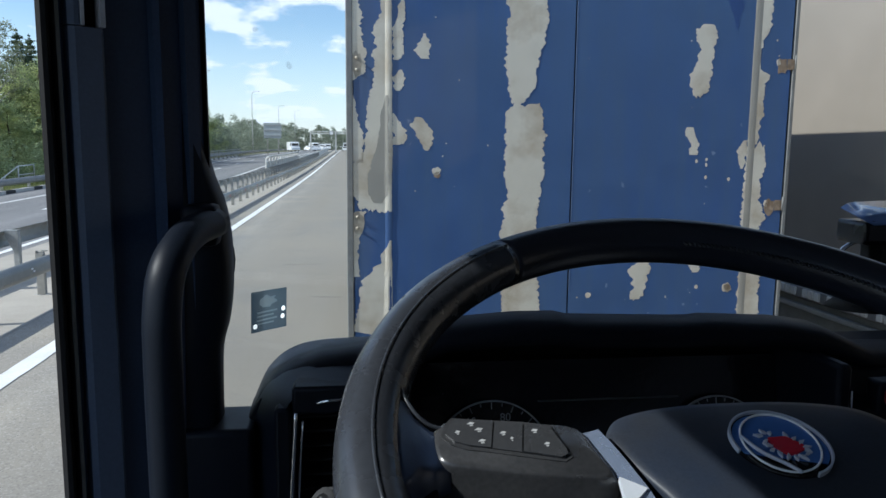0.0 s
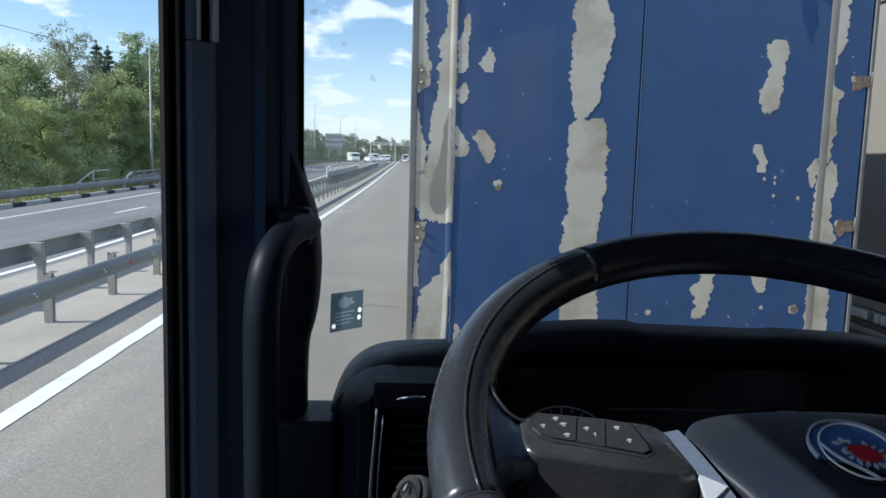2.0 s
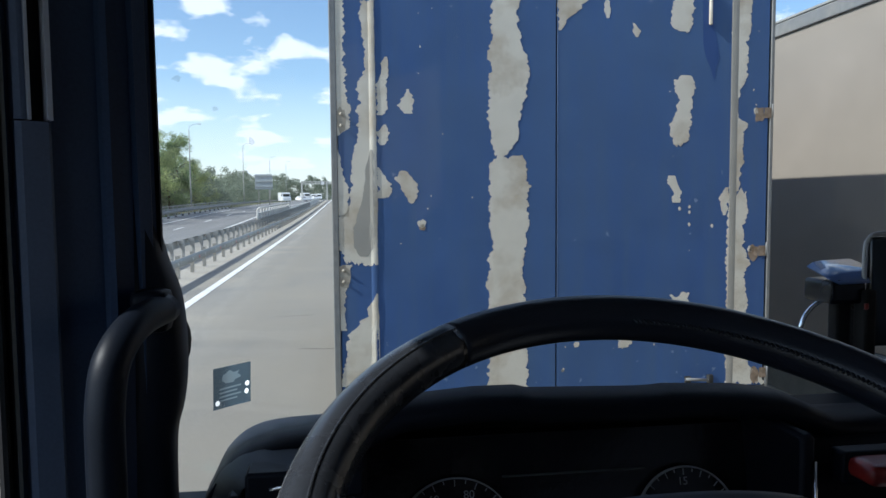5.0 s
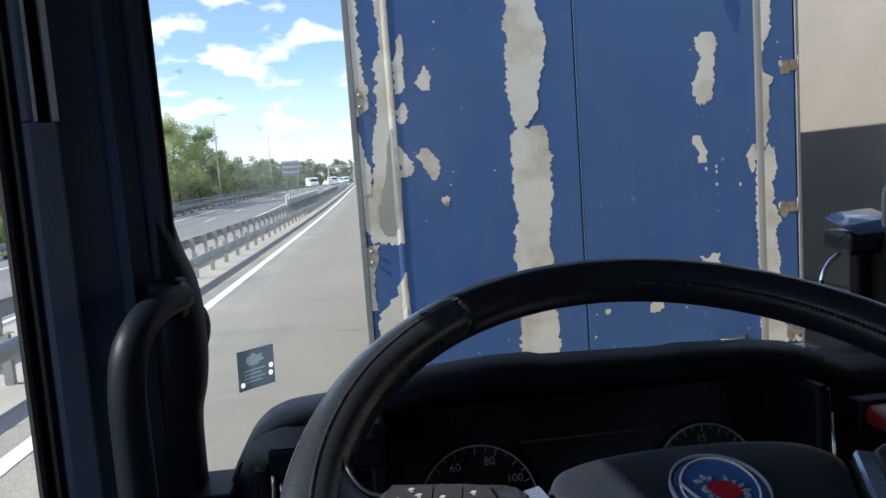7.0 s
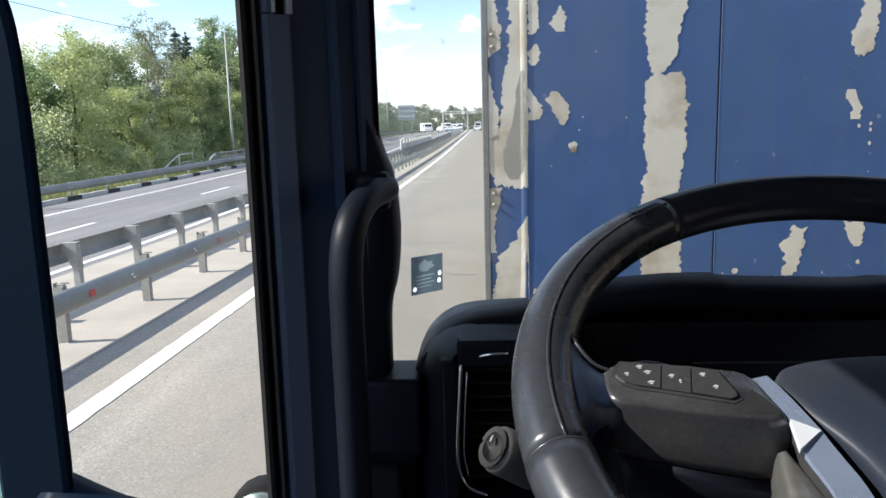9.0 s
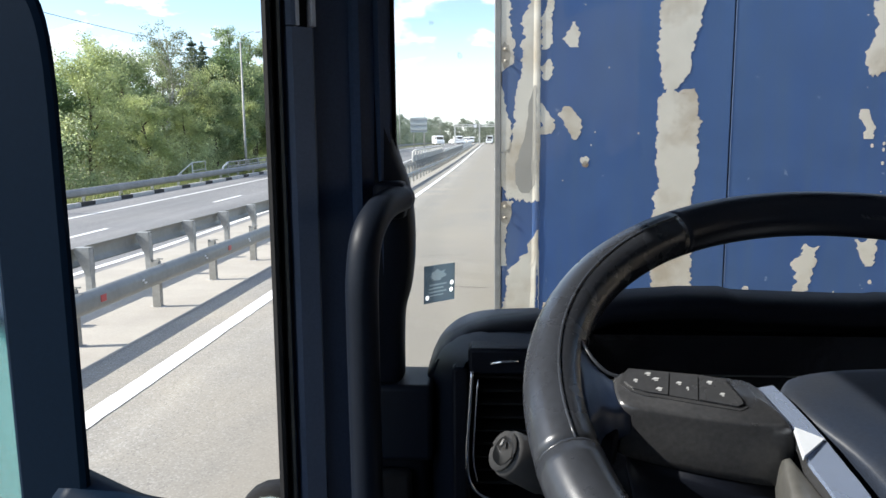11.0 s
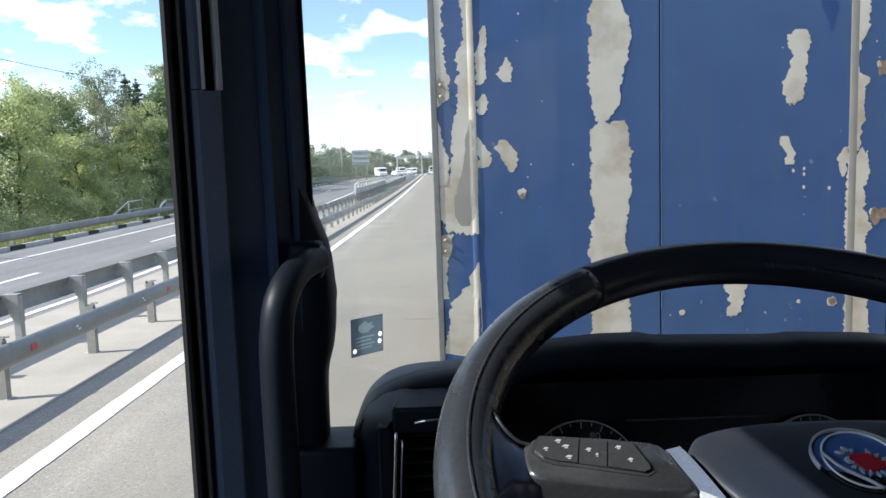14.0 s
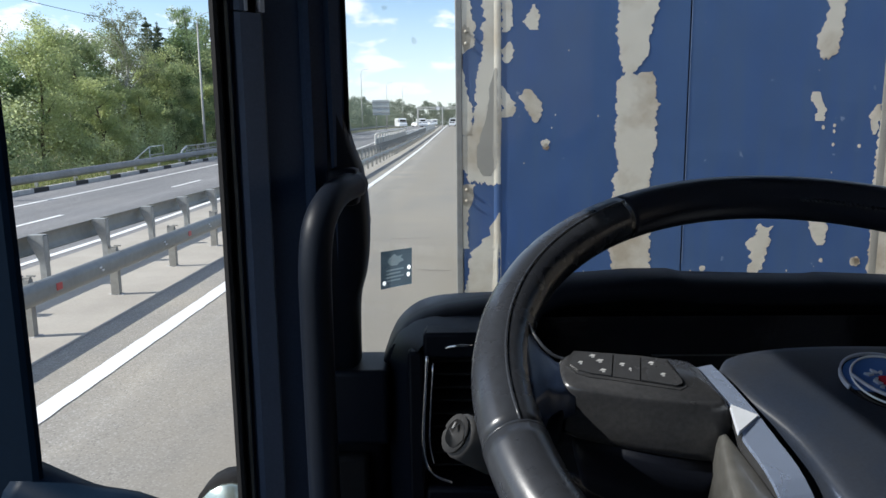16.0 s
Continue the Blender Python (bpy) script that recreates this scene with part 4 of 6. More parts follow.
def relief(x):
    """How far the doors' pressed ribs stand out at x."""
    for r in (-0.251,):
        for (a, p), (b, q) in zip(RIB, RIB[1:]):
            if a <= x - r <= b:
                return p + (q - p) * (x - r - a) / (b - a)
    return 0.0


for a, b, ribs in ((X0 + 0.034, SEAM - 0.0035, (-0.251,)), (SEAM + 0.0035, X1 - 0.026, ())):
    bm = block(a, b, 0.0, 0.045, Z0 - 0.015, Z1 - 0.075, 0.003, 1)
    door = part("door", bm, BLUE, blue, "blue steel door with bare patches")
    doors.append(door)
    for r in ribs:
        part("rib", loft([[(r + u, -w, z) for u, w in RIB] for z in (Z0 + 0.0, Z1 - 0.09)], smooth=False), BLUE, door)
part("rib", loft([[(x, -w, z) for x, w in ((1.782, 0.0006), (1.790, 0.0022), (1.806, 0.0028), (1.822, 0.0020), (1.830, 0.0006))] for z in (Z0, Z1 - 0.09)], smooth=False), TAN_GREY, doors[1], "bare tan-grey rib")
part("seal", block(SEAM - 0.0025, SEAM + 0.0025, 0.006, 0.04, Z0, Z1 - 0.08), RUBBER, blue, "black rubber door seal")
part("seal_lip", block(SEAM + 0.0037, SEAM + 0.007, -0.0015, 0.0, Z0 + 0.3, Z1 - 0.08, 0.0006, 1), BLUE_SCUFF, doors[1], "rubbed paint along the seam")


def peeled(kind, rows, mat=PRIMER, rough=0.0105, lift=0.0013):
    """A bare patch where the paint has come off: ragged sides between a few widths."""
    rng = random.Random(len(rows) * 131 + int(abs(rows[0][0] * 1000)))
    rows = sorted(rows)
    tall = rows[-1][0] - rows[0][0]
    n = max(int(tall / 0.0032), 18)
    zs = [rows[0][0] + tall * k / n for k in range(n + 1)]
    x_mid = 0.5 * (rows[0][1] + rows[0][2])
    seed = rng.uniform(0, 100)
    left, right = [], []

    def ragged(z, s):
        """Torn edge of the paint: broad lobes, steps and fine nicks."""
        total = 1.5 * noise.noise((z * 20, s, 0))
        for scale, weight in ((44, 1.0), (95, 0.6), (190, 0.3)):
            v = noise.noise((z * scale, s + scale, 0))
            total += weight * math.copysign(abs(v) ** 0.7, v)
        return rough * total

    for z in zs:
        i = max(j for j in range(len(rows) - 1) if rows[j][0] <= z + 1e-9)
        f = (z - rows[i][0]) / (rows[i + 1][0] - rows[i][0])
        a = rows[i][1] + (rows[i + 1][1] - rows[i][1]) * f
        b = rows[i][2] + (rows[i + 1][2] - rows[i][2]) * f
        ease = min(1.0, (b - a) / 0.06)
        straight = abs(b + 0.238) < 0.008
        a += ragged(z, seed) * ease
        b += ragged(z, seed + 40) * ease * (0.15 if straight else 1.0)
        left.append(min(a, b - 0.003)); right.append(b)
    cols = 34 if right[0] - left[0] > 0.06 and (left[0] < -0.2 or right[0] > 1.75) else 8
    verts, faces = [], []
    for z, a, b in zip(zs, left, right):
        torn = max(0.0, 1 - min(z - zs[0], zs[-1] - z) / 0.05) * (0.030 if b - a > 0.06 else 0.0)
        for c in range(cols + 1):
            x = a + (b - a) * c / cols
            verts.append((x, -lift - relief(x), z + torn * (noise.noise((x * 38, seed, 5)) + 0.5 * noise.noise((x * 110, seed, 9)))))
    w = cols + 1
    for k in range(n):
        faces += [(k * w + c, k * w + c + 1, (k + 1) * w + c + 1, (k + 1) * w + c) for c in range(cols)]
    edge = [c for c in range(w)] + [k * w + cols for k in range(1, n + 1)] + [n * w + c for c in range(cols - 1, -1, -1)] + [k * w for k in range(n - 1, 0, -1)]
    base = len(verts)
    verts += [(verts[i][0], verts[i][1] + lift + 0.0005, verts[i][2]) for i in edge]
    m = len(edge)
    faces += [(edge[i], base + i, base + (i + 1) % m, edge[(i + 1) % m]) for i in range(m)]
    door = doors[0] if x_mid < SEAM else doors[1]
    return part("bare_patch", (verts, faces), mat, door)


peeled("strip", [(3.535, 0.378, 0.540), (3.446, 0.389, 0.535), (3.312, 0.391, 0.544), (3.238, 0.368, 0.580), (3.148, 0.379, 0.595), (3.027, 0.365, 0.575), (2.951, 0.382, 0.549), (2.920, 0.364, 0.543), (2.784, 0.376, 0.539), (2.747, 0.383, 0.521), (2.707, 0.402, 0.487), (2.690, 0.420, 0.462), (2.668, 0.408, 0.446)], lift=0.0018)
peeled("strip", [(2.690, 0.500, 0.548), (2.676, 0.470, 0.566), (2.668, 0.395, 0.572), (2.647, 0.372, 0.580), (2.509, 0.371, 0.593), (2.416, 0.367, 0.589), (2.354, 0.371, 0.590), (2.230, 0.386, 0.583), (2.174, 0.405, 0.571), (2.152, 0.374, 0.578), (2.059, 0.366, 0.551), (1.965, 0.358, 0.569), (1.871, 0.363, 0.578), (1.571, 0.365, 0.581), (1.379, 0.365, 0.588), (1.251, 0.367, 0.591)])
peeled("strip", [(3.500, -0.315, -0.241), (3.369, -0.312, -0.241), (3.297, -0.293, -0.240), (3.136, -0.292, -0.239), (3.062, -0.334, -0.239), (2.989, -0.327, -0.238), (2.856, -0.333, -0.237), (2.767, -0.341, -0.237), (2.648, -0.367, -0.236), (2.529, -0.370, -0.235), (2.409, -0.387, -0.234), (2.363, -0.443, -0.237), (2.198, -0.443, -0.239), (2.113, -0.398, -0.238)])
peeled("stain", [(2.72, -0.272, -0.256), (2.60, -0.300, -0.254), (2.45, -0.318, -0.252), (2.30, -0.365, -0.254), (2.20, -0.362, -0.264), (2.155, -0.330, -0.290)], TAN_GREY, 0.006, 0.0022)
peeled("strip", [(3.492, -0.459, -0.403), (3.377, -0.458, -0.394), (3.276, -0.458, -0.402), (2.999, -0.457, -0.392), (2.956, -0.457, -0.372), (2.838, -0.457, -0.380), (2.793, -0.457, -0.436)])
peeled("strip", [(2.719, -0.453, -0.436), (2.616, -0.453, -0.415), (2.497, -0.453, -0.390), (2.366, -0.452, -0.387)])
peeled("strip", [(2.107, -0.449, -0.377), (2.016, -0.448, -0.401), (1.895, -0.448, -0.418), (1.758, -0.448, -0.409)])
peeled("strip", [(1.954, -0.249, -0.240), (1.893, -0.282, -0.240), (1.832, -0.297, -0.236), (1.786, -0.351, -0.236), (1.741, -0.396, -0.236), (1.649, -0.411, -0.235), (1.525, -0.429, -0.234), (1.457, -0.447, -0.234), (1.431, -0.319, -0.234), (1.337, -0.264, -0.233)])
peeled("chip", [(3.207, -0.189, -0.174), (3.168, -0.209, -0.165), (3.124, -0.203, -0.173), (3.065, -0.233, -0.179), (2.932, -0.235, -0.178), (2.902, -0.231, -0.202)])
peeled("chip", [(2.853, -0.201, -0.183), (2.814, -0.231, -0.171), (2.769, -0.231, -0.177), (2.745, -0.218, -0.197)])
peeled("chip", [(2.628, -0.236, -0.227), (2.560, -0.232, -0.181), (2.536, -0.232, -0.154), (2.485, -0.232, -0.165), (2.464, -0.235, -0.198)])
peeled("chip", [(3.040, -0.076, -0.058), (2.981, -0.100, -0.034), (2.951, -0.112, -0.033), (2.912, -0.081, -0.045)])
peeled("chip", [(2.610, -0.112, -0.091), (2.577, -0.136, -0.042), (2.532, -0.114, -0.023), (2.472, -0.089, -0.028), (2.435, -0.061, -0.043)])
peeled("chip", [(1.553, -0.210, -0.195), (1.507, -0.213, -0.173), (1.429, -0.212, -0.166)])
peeled("chip", [(3.140, 1.479, 1.522), (3.105, 1.436, 1.561), (3.071, 1.434, 1.566), (3.012, 1.467, 1.548), (2.917, 1.453, 1.538), (2.869, 1.418, 1.540), (2.791, 1.421, 1.532), (2.752, 1.432, 1.493)])
peeled("chip", [(2.578, 1.415, 1.446), (2.536, 1.413, 1.464), (2.505, 1.431, 1.482), (2.457, 1.433, 1.480), (2.425, 1.434, 1.475)])
peeled("chip", [(3.647, 1.433, 1.543), (3.586, 1.435, 1.545), (3.462, 1.413, 1.550), (3.406, 1.425, 1.532), (3.382, 1.460, 1.520)])
peeled("chip", [(3.539, 1.026, 1.049), (3.488, 1.021, 1.060), (3.443, 1.036, 1.055)])
peeled("chip", [(3.419, 1.187, 1.200), (3.373, 1.195, 1.234), (3.343, 1.206, 1.222)])
peeled("strip", [(3.615, 0.758, 0.976), (3.554, 0.760, 0.936), (3.478, 0.762, 0.873), (3.416, 0.763, 0.811), (3.370, 0.764, 0.780)])
peeled("strip", [(3.665, 1.786, 1.909), (3.603, 1.788, 1.908), (3.478, 1.794, 1.903), (3.400, 1.790, 1.904), (3.368, 1.792, 1.881), (3.227, 1.798, 1.884), (3.132, 1.795, 1.881), (3.068, 1.798, 1.846), (2.973, 1.792, 1.819), (2.903, 1.795, 1.836), (2.872, 1.796, 1.896), (2.814, 1.795, 1.864), (2.654, 1.795, 1.864), (2.558, 1.792, 1.844), (2.487, 1.788, 1.844)])
peeled("strip", [(2.484, 1.785, 1.889), (2.364, 1.780, 1.902), (2.315, 1.775, 1.879), (2.169, 1.774, 1.879), (2.071, 1.771, 1.918), (2.005, 1.774, 1.886), (1.874, 1.779, 1.906), (1.476, 1.782, 1.916), (1.357, 1.787, 2.047)])
peeled("chip", [(2.509, 1.756, 1.780), (2.460, 1.727, 1.782), (2.380, 1.734, 1.782), (2.350, 1.746, 1.766)])
peeled("chip", [(1.860, 1.160, 1.241), (1.823, 1.155, 1.233), (1.761, 1.101, 1.228), (1.723, 1.127, 1.220), (1.660, 1.134, 1.209), (1.603, 1.123, 1.177)])
peeled("chip", [(1.900, 1.436, 1.545), (1.864, 1.441, 1.541), (1.803, 1.460, 1.534), (1.754, 1.486, 1.522)])


def spot(x, z, r, mat, seed, tall=1.0):
    """A small ragged spot."""
    rng = random.Random(seed)
    pts = [(x + r * math.cos(a) * rng.uniform(0.7, 1.15), z + tall * r * math.sin(a) * rng.uniform(0.7, 1.15)) for a in [2 * math.pi * k / 14 for k in range(14)]]
    verts = [(a, -0.0016, b) for a, b in pts] + [(a, 0.001, b) for a, b in pts]
    faces = [tuple(range(14))] + [(k, k + 14, (k + 1) % 14 + 14, (k + 1) % 14) for k in range(14)]
    return part("bare_spot", (verts, faces), mat, doors[0] if x < SEAM else doors[1])


spot(0.0, 2.325, 0.027, PRIMER, 1, 0.9)
spot(0.003, 2.305, 0.017, RUST, 2, 1.2).data.name = "spot"
spot(1.71, 1.66, 0.03, PRIMER, 3)
spot(1.71, 1.662, 0.022, RUST, 33)
spot(1.52, 1.67, 0.012, PRIMER, 4)
spot(0.87, 1.63, 0.018, PRIMER, 5)
for k, (x, z) in enumerate(((1.48, 2.39), (1.54, 2.40), (1.54, 2.37), (1.54, 2.30), (1.68, 2.29))):
    spot(x, z, 0.008, PRIMER, 6 + k, 1.4)
rng = random.Random(77)
for k in range(30):
    x = rng.uniform(-0.2, 1.98)
    if abs(x - SEAM) > 0.05:
        spot(x, rng.uniform(1.45, 3.6), rng.uniform(0.002, 0.005), PRIMER, 100 + k, rng.uniform(0.6, 1.6))
for k, (x, z) in enumerate(((2.0, 2.935), (1.98, 2.14), (2.0, 1.42))):
    hinge = part("hinge", block(x - 0.008, x + 0.040, -0.004, -0.0005, z - 0.030, z + 0.030, 0.002, 1), RUST, blue, "rusty steel hinge")
    part("pin", tube([(x + 0.034, -0.016, z - 0.03), (x + 0.034, -0.016, z + 0.05)], 0.005, 8), STEEL_EDGE, hinge)
    spot(x - 0.035, z - 0.01, 0.034, RUST, 410 + k, 1.5)
    spot(x - 0.062, z + 0.012, 0.014, PRIMER, 420 + k, 1.5)
for k, z in enumerate((2.875, 2.05, 3.62)):
    spot(-0.418, z, 0.032, RUST_PALE, 430 + k, 2.1)
    for dz in (-0.028, 0.032):
        part("bolt", tube([(-0.420, -0.002, z + dz), (-0.420, -0.014, z + dz)], 0.008, 8), PRIMER, doors[0])
for x in (1.607,):
    latch = part("latch", block(x - 0.085, x + 0.085, -0.006, 0.0, 1.36, 1.405, 0.002, 1), BLUE, blue, "worn blue latch plate")
    part("lug", prism([(x - 0.085, 0.02), (x - 0.048, 0.02), (x - 0.055, 0.0), (x - 0.085, 0.0)], 1.375, 1.42), CHASSIS, latch, at=pose(0, -0.024, 0))
    part("lug", prism([(x + 0.052, 0.02), (x + 0.085, 0.02), (x + 0.085, 0.0), (x + 0.060, 0.0)], 1.375, 1.425), CHASSIS, latch, at=pose(0, -0.024, 0))
    part("handle", tube([(x - 0.09, -0.035, 1.41), (x + 0.04, -0.035, 1.40)], 0.009, 8), STEEL_EDGE, latch)
spot(0.79, 1.487, 0.010, STEEL_EDGE, 300)
spot(0.795, 1.495, 0.006, PRIMER, 301)
part("bracket", block(1.640, 1.655, -0.02, 0.0, 3.42, 3.62, 0.004, 1), PRIMER, doors[1])
rng = random.Random(515)
for k in range(60):
    x, z = rng.uniform(-0.2, 1.76), rng.choice((rng.uniform(1.38, 1.7), rng.uniform(1.4, 3.6)))
    if abs(x - SEAM) < 0.06 or 0.33 < x < 0.63:
        continue
    r, n = rng.uniform(0.004, 0.013), 18
    tall, lean = rng.uniform(0.5, 1.8), rng.uniform(-0.6, 0.6)
    pts = []
    for j in range(n):
        a = 2 * math.pi * j / n
        d = r * rng.uniform(0.25, 1.2)
        pts.append((x + d * math.cos(a) + lean * d * math.sin(a), -0.0007, z + tall * d * math.sin(a)))
    part("scuff", ([*pts, (x, -0.0009, z)], [(j, (j + 1) % n, n) for j in range(n)]), BLUE_SCUFF, doors[0] if x < SEAM else doors[1])
peeled("smudge", [(3.75, 1.606, 1.660), (3.42, 1.604, 1.672), (3.30, 1.612, 1.700), (3.24, 1.625, 1.712), (3.18, 1.655, 1.690), (3.12, 1.672, 1.682)], BLUE_DEEP, 0.004, 0.0009)
# under the box
for x in (0.35, 1.22):
    part("chassis_beam", block(x - 0.06, x + 0.06, 0.1, DEEP, 0.98, Z0), CHASSIS, blue)
part("bumper", block(X0 + 0.05, X1 - 0.05, 0.06, 0.18, 0.45, 0.60, 0.02), STEEL_EDGE, blue)
for x in (0.35, 1.22):
    part("bumper_arm", block(x - 0.04, x + 0.04, 0.10, 0.16, 0.6, 0.98), CHASSIS, blue)
for x in (-0.1, 1.67):
    part("tail_lamp", block(x - 0.17, x + 0.17, 0.05, 0.10, 0.9, 1.05, 0.01), RED, blue)
    part("lamp_bracket", block(x - 0.03, x + 0.03, 0.10, 0.14, 1.05, Z0), CHASSIS, blue)
for y in (2.2, 3.5, 10.5):
    for x in (X0 + 0.22 + 0.034 * y, X1 - 0.22):
        t = part("wheel", disc(0.5, -0.16, 0.16, 28), RUBBER, blue, at=pose(x, y, 0.5, 0, 90, 0))
        part("rim", disc(0.29, -0.17, 0.17, 20), ZINC, t)
    part("axle", tube([(X0 + 0.2, y, 0.5), (X1 - 0.2, y, 0.5)], 0.07, 8), CHASSIS, blue)
    for x in (0.35, 1.22):
        part("spring", block(x - 0.05, x + 0.05, y - 0.3, y + 0.3, 0.52, 0.99), CHASSIS, blue)

# ---- pale box trailer in the next lane ----
pale = thing("semi_trailer", "dusty beige box trailer standing in the next lane", "trailer", (3.63, 0, 0))
part("box", block(0, 2.5, -4.0, 14.5, 1.24, 3.99, 0.01, 1), BOX_SIDE, pale)
part("top_rail", block(-0.025, 2.525, -4.02, 14.52, 3.93, 4.05, 0.012, 2), STEEL_EDGE, pale, "dark grey roof rail")
part("top_edge", block(-0.032, 2.532, -4.03, 14.53, 4.05, 4.075, 0.006, 1), ZINC, pale)
part("bottom_rail", block(-0.02, 2.52, -4.01, 14.51, 1.13, 1.235, 0.01, 1), STEEL_EDGE, pale)
strap = bpy.data.meshes.new("strap_buckle")
bm = block(-0.045, -0.021, -0.032, 0.032, 1.15, 1.225, 0.006, 1)
bm.to_mesh(strap); bm.free(); strap.materials.append(KERB_WHITE)
for k in range(150):
    if k % 11 not in (3, 7):
        part("strap_buckle", strap, KERB_WHITE, pale, at=pose(0, 2.2 + 0.086 * k, 0))
part("side_skirt", block(0.02, 0.05, 3.0, 11.2, 0.62, 1.12, 0.01, 1), surface("skirt_grey", (0.20, 0.20, 0.18), 0.6, var=0.2, grain=8), pale, "dirty grey side skirt")
for z in (0.55, 1.02):
    part("guard_bar", block(-0.015, 0.03, 3.0, 11.2, z, z + 0.05, 0.01, 1), ZINC, pale)
part("skirt_post", block(-0.01, 0.045, 5.35, 5.43, 0.5, 1.13), CHASSIS, pale)
part("chassis_beam", block(0.8, 1.7, -3.5, 14.0, 0.85, 1.13), CHASSIS, pale)
for y in (-2.4, -1.1, 0.2, 12.8):
    for x in (0.18, 2.32):
        t = part("wheel", disc(0.5, -0.17, 0.17, 28), RUBBER, pale, at=pose(x, y, 0.5, 0, 90, 0))
        part("rim", disc(0.29, -0.18, 0.18, 20), ZINC, t)
    part("axle", tube([(0.2, y, 0.5), (2.3, y, 0.5)], 0.07, 8), CHASSIS, pale)
    part("spring", block(1.0, 1.5, y - 0.25, y + 0.25, 0.52, 0.86), CHASSIS, pale)


# ---- our own cab ----
cab = thing("truck_cab", "teal truck cab with a black interior, seen from the driver's place", "truck cab", (0.42, 0, 0))
CX = 0.42
LEFT, RIGHT, BACK = -0.72, 1.56, -0.75
TOP_WINDOW, BELT = 2.688, 2.03


def cabpart(name, me, mat, label="", parent=None):
    ob = part(name, me, mat, parent or cab, label)
    if parent is None:
        ob.matrix_parent_inverse = cab.matrix_world.inverted() if cab.matrix_world != Matrix() else pose(-CX, 0, 0)
    return ob


def front(x, z):
    """The windscreen's bowed surface: y at x and height z."""
    u = min(abs(x - CX) / 1.0, 1.06)
    return 1.655 - 0.42 * u ** 7 - 0.05 * u ** 2 - 0.10 * (z - 2.27)


# floor, roof and walls out of view serve as reflectors by their pale colours
cabpart("floor", block(LEFT, RIGHT, BACK, 1.5, 0.95, 1.02), BOUNCE_FLOOR)
cabpart("roof", block(LEFT, RIGHT, BACK, 1.5, 3.30, 3.42, 0.03), BOUNCE_LINING)
cabpart("back_wall", block(LEFT, RIGHT, BACK - 0.06, BACK - 0.001, 0.9, 3.42), BOUNCE_LINING)
for x, s in ((LEFT, -1), (RIGHT, 1)):
    a, b = sorted((x, x + s * 0.06))
    outer = sorted((x + s * 0.062, x + s * 0.075))
    door = cabpart("door", block(a, b, 0.0, 1.06, 0.95, BELT, 0.012), PLASTIC, "black inner door panel")
    cabpart("door_skin", block(*outer, 0.0, 1.06, 0.75, BELT - 0.01), TEAL, "teal painted door skin")
    cabpart("side_wall", block(a, b, BACK, -0.005, 0.9, 3.3), BOUNCE_LINING)
    cabpart("side_skin", block(*outer, BACK, -0.005, 0.75, 3.3), TEAL, "teal painted side")
    cabpart("header_rail", block(a, b, 0.0, 1.30, TOP_WINDOW, 3.3), PLASTIC)
cabpart("roof_skin", block(LEFT - 0.06, RIGHT + 0.06, BACK - 0.07, 1.58, 3.425, 3.47, 0.02), TEAL, "teal painted roof")
cabpart("back_skin", block(LEFT, RIGHT, BACK - 0.09, BACK - 0.062, 0.9, 3.42), TEAL, "teal painted rear wall")
cabpart("windscreen_header", block(LEFT + 0.02, RIGHT - 0.02, 1.28, 1.58, 2.86, 3.3, 0.02), PLASTIC)
xs = [CX + 1.02 * math.sin(math.pi / 2 * k / 32) for k in range(-32, 33)]
rows = []
for z in (1.93, 2.05, 2.20, 2.35, 2.50, 2.65, 2.87):
    rows.append([(x, front(x, z), z) for x in xs])
n = len(xs)
inner = [p for r in rows for p in r]
quads = [(j * n + i, j * n + i + 1, (j + 1) * n + i + 1, (j + 1) * n + i) for j in range(len(rows) - 1) for i in range(n - 1)]
outer_face = [(x, y + 0.006, z) for x, y, z in inner]
glass = cabpart("windscreen", (inner + outer_face, quads + [tuple(i + len(inner) for i in reversed(q)) for q in quads], True), GLASS, "clear bowed windscreen")
glass.visible_shadow = False
cabpart("front_panel", loft([[(x, front(x, 2.1) + 0.01, z) for x in xs] + [(x, front(x, 2.1) + 0.05, z) for x in reversed(xs)] for z in (0.45, 1.2, 1.92)]), TEAL, "teal painted front panel")
for x in (LEFT + 0.1, RIGHT - 0.1):
    for y in (0.35,):
        t = cabpart("wheel", (disc(0.5, -0.15, 0.15, 28)), RUBBER)
        t.matrix_basis = pose(x, y, 0.5, 0, 90, 0)
        part("rim", disc(0.29, -0.16, 0.16, 20), ZINC, t)
cabpart("chassis", block(0.0, 0.85, -5.5, 1.4, 0.62, 0.94), CHASSIS)
for x in (-0.5, 1.34):
    t = cabpart("wheel", disc(0.5, -0.25, 0.25, 28), RUBBER)
    t.matrix_basis = pose(x, -3.4, 0.5, 0, 90, 0)
    part("rim", disc(0.29, -0.26, 0.26, 20), ZINC, t)
cabpart("axle", tube([(-0.6, 0.35, 0.5), (1.45, 0.35, 0.5)], 0.08, 8), CHASSIS)
cabpart("axle", tube([(-0.5, -3.4, 0.5), (1.34, -3.4, 0.5)], 0.08, 8), CHASSIS)
for y in (0.35, -3.4):
    cabpart("spring", block(0.1, 0.75, y - 0.25, y + 0.25, 0.5, 0.63), CHASSIS)

# driver's windscreen pillar, in strips from the door seal to the screen
A, B = Vector((-0.652, 1.029)), Vector((-0.548, 1.108))
DIR = (B - A).normalized()
OUT = Vector((DIR.y, -DIR.x))


def on_pillar(f, d=0.0):
    """A place along the pillar's face, f from the door (0) to the screen (1), d proud of it."""
    return A + (B - A) * f + OUT * d


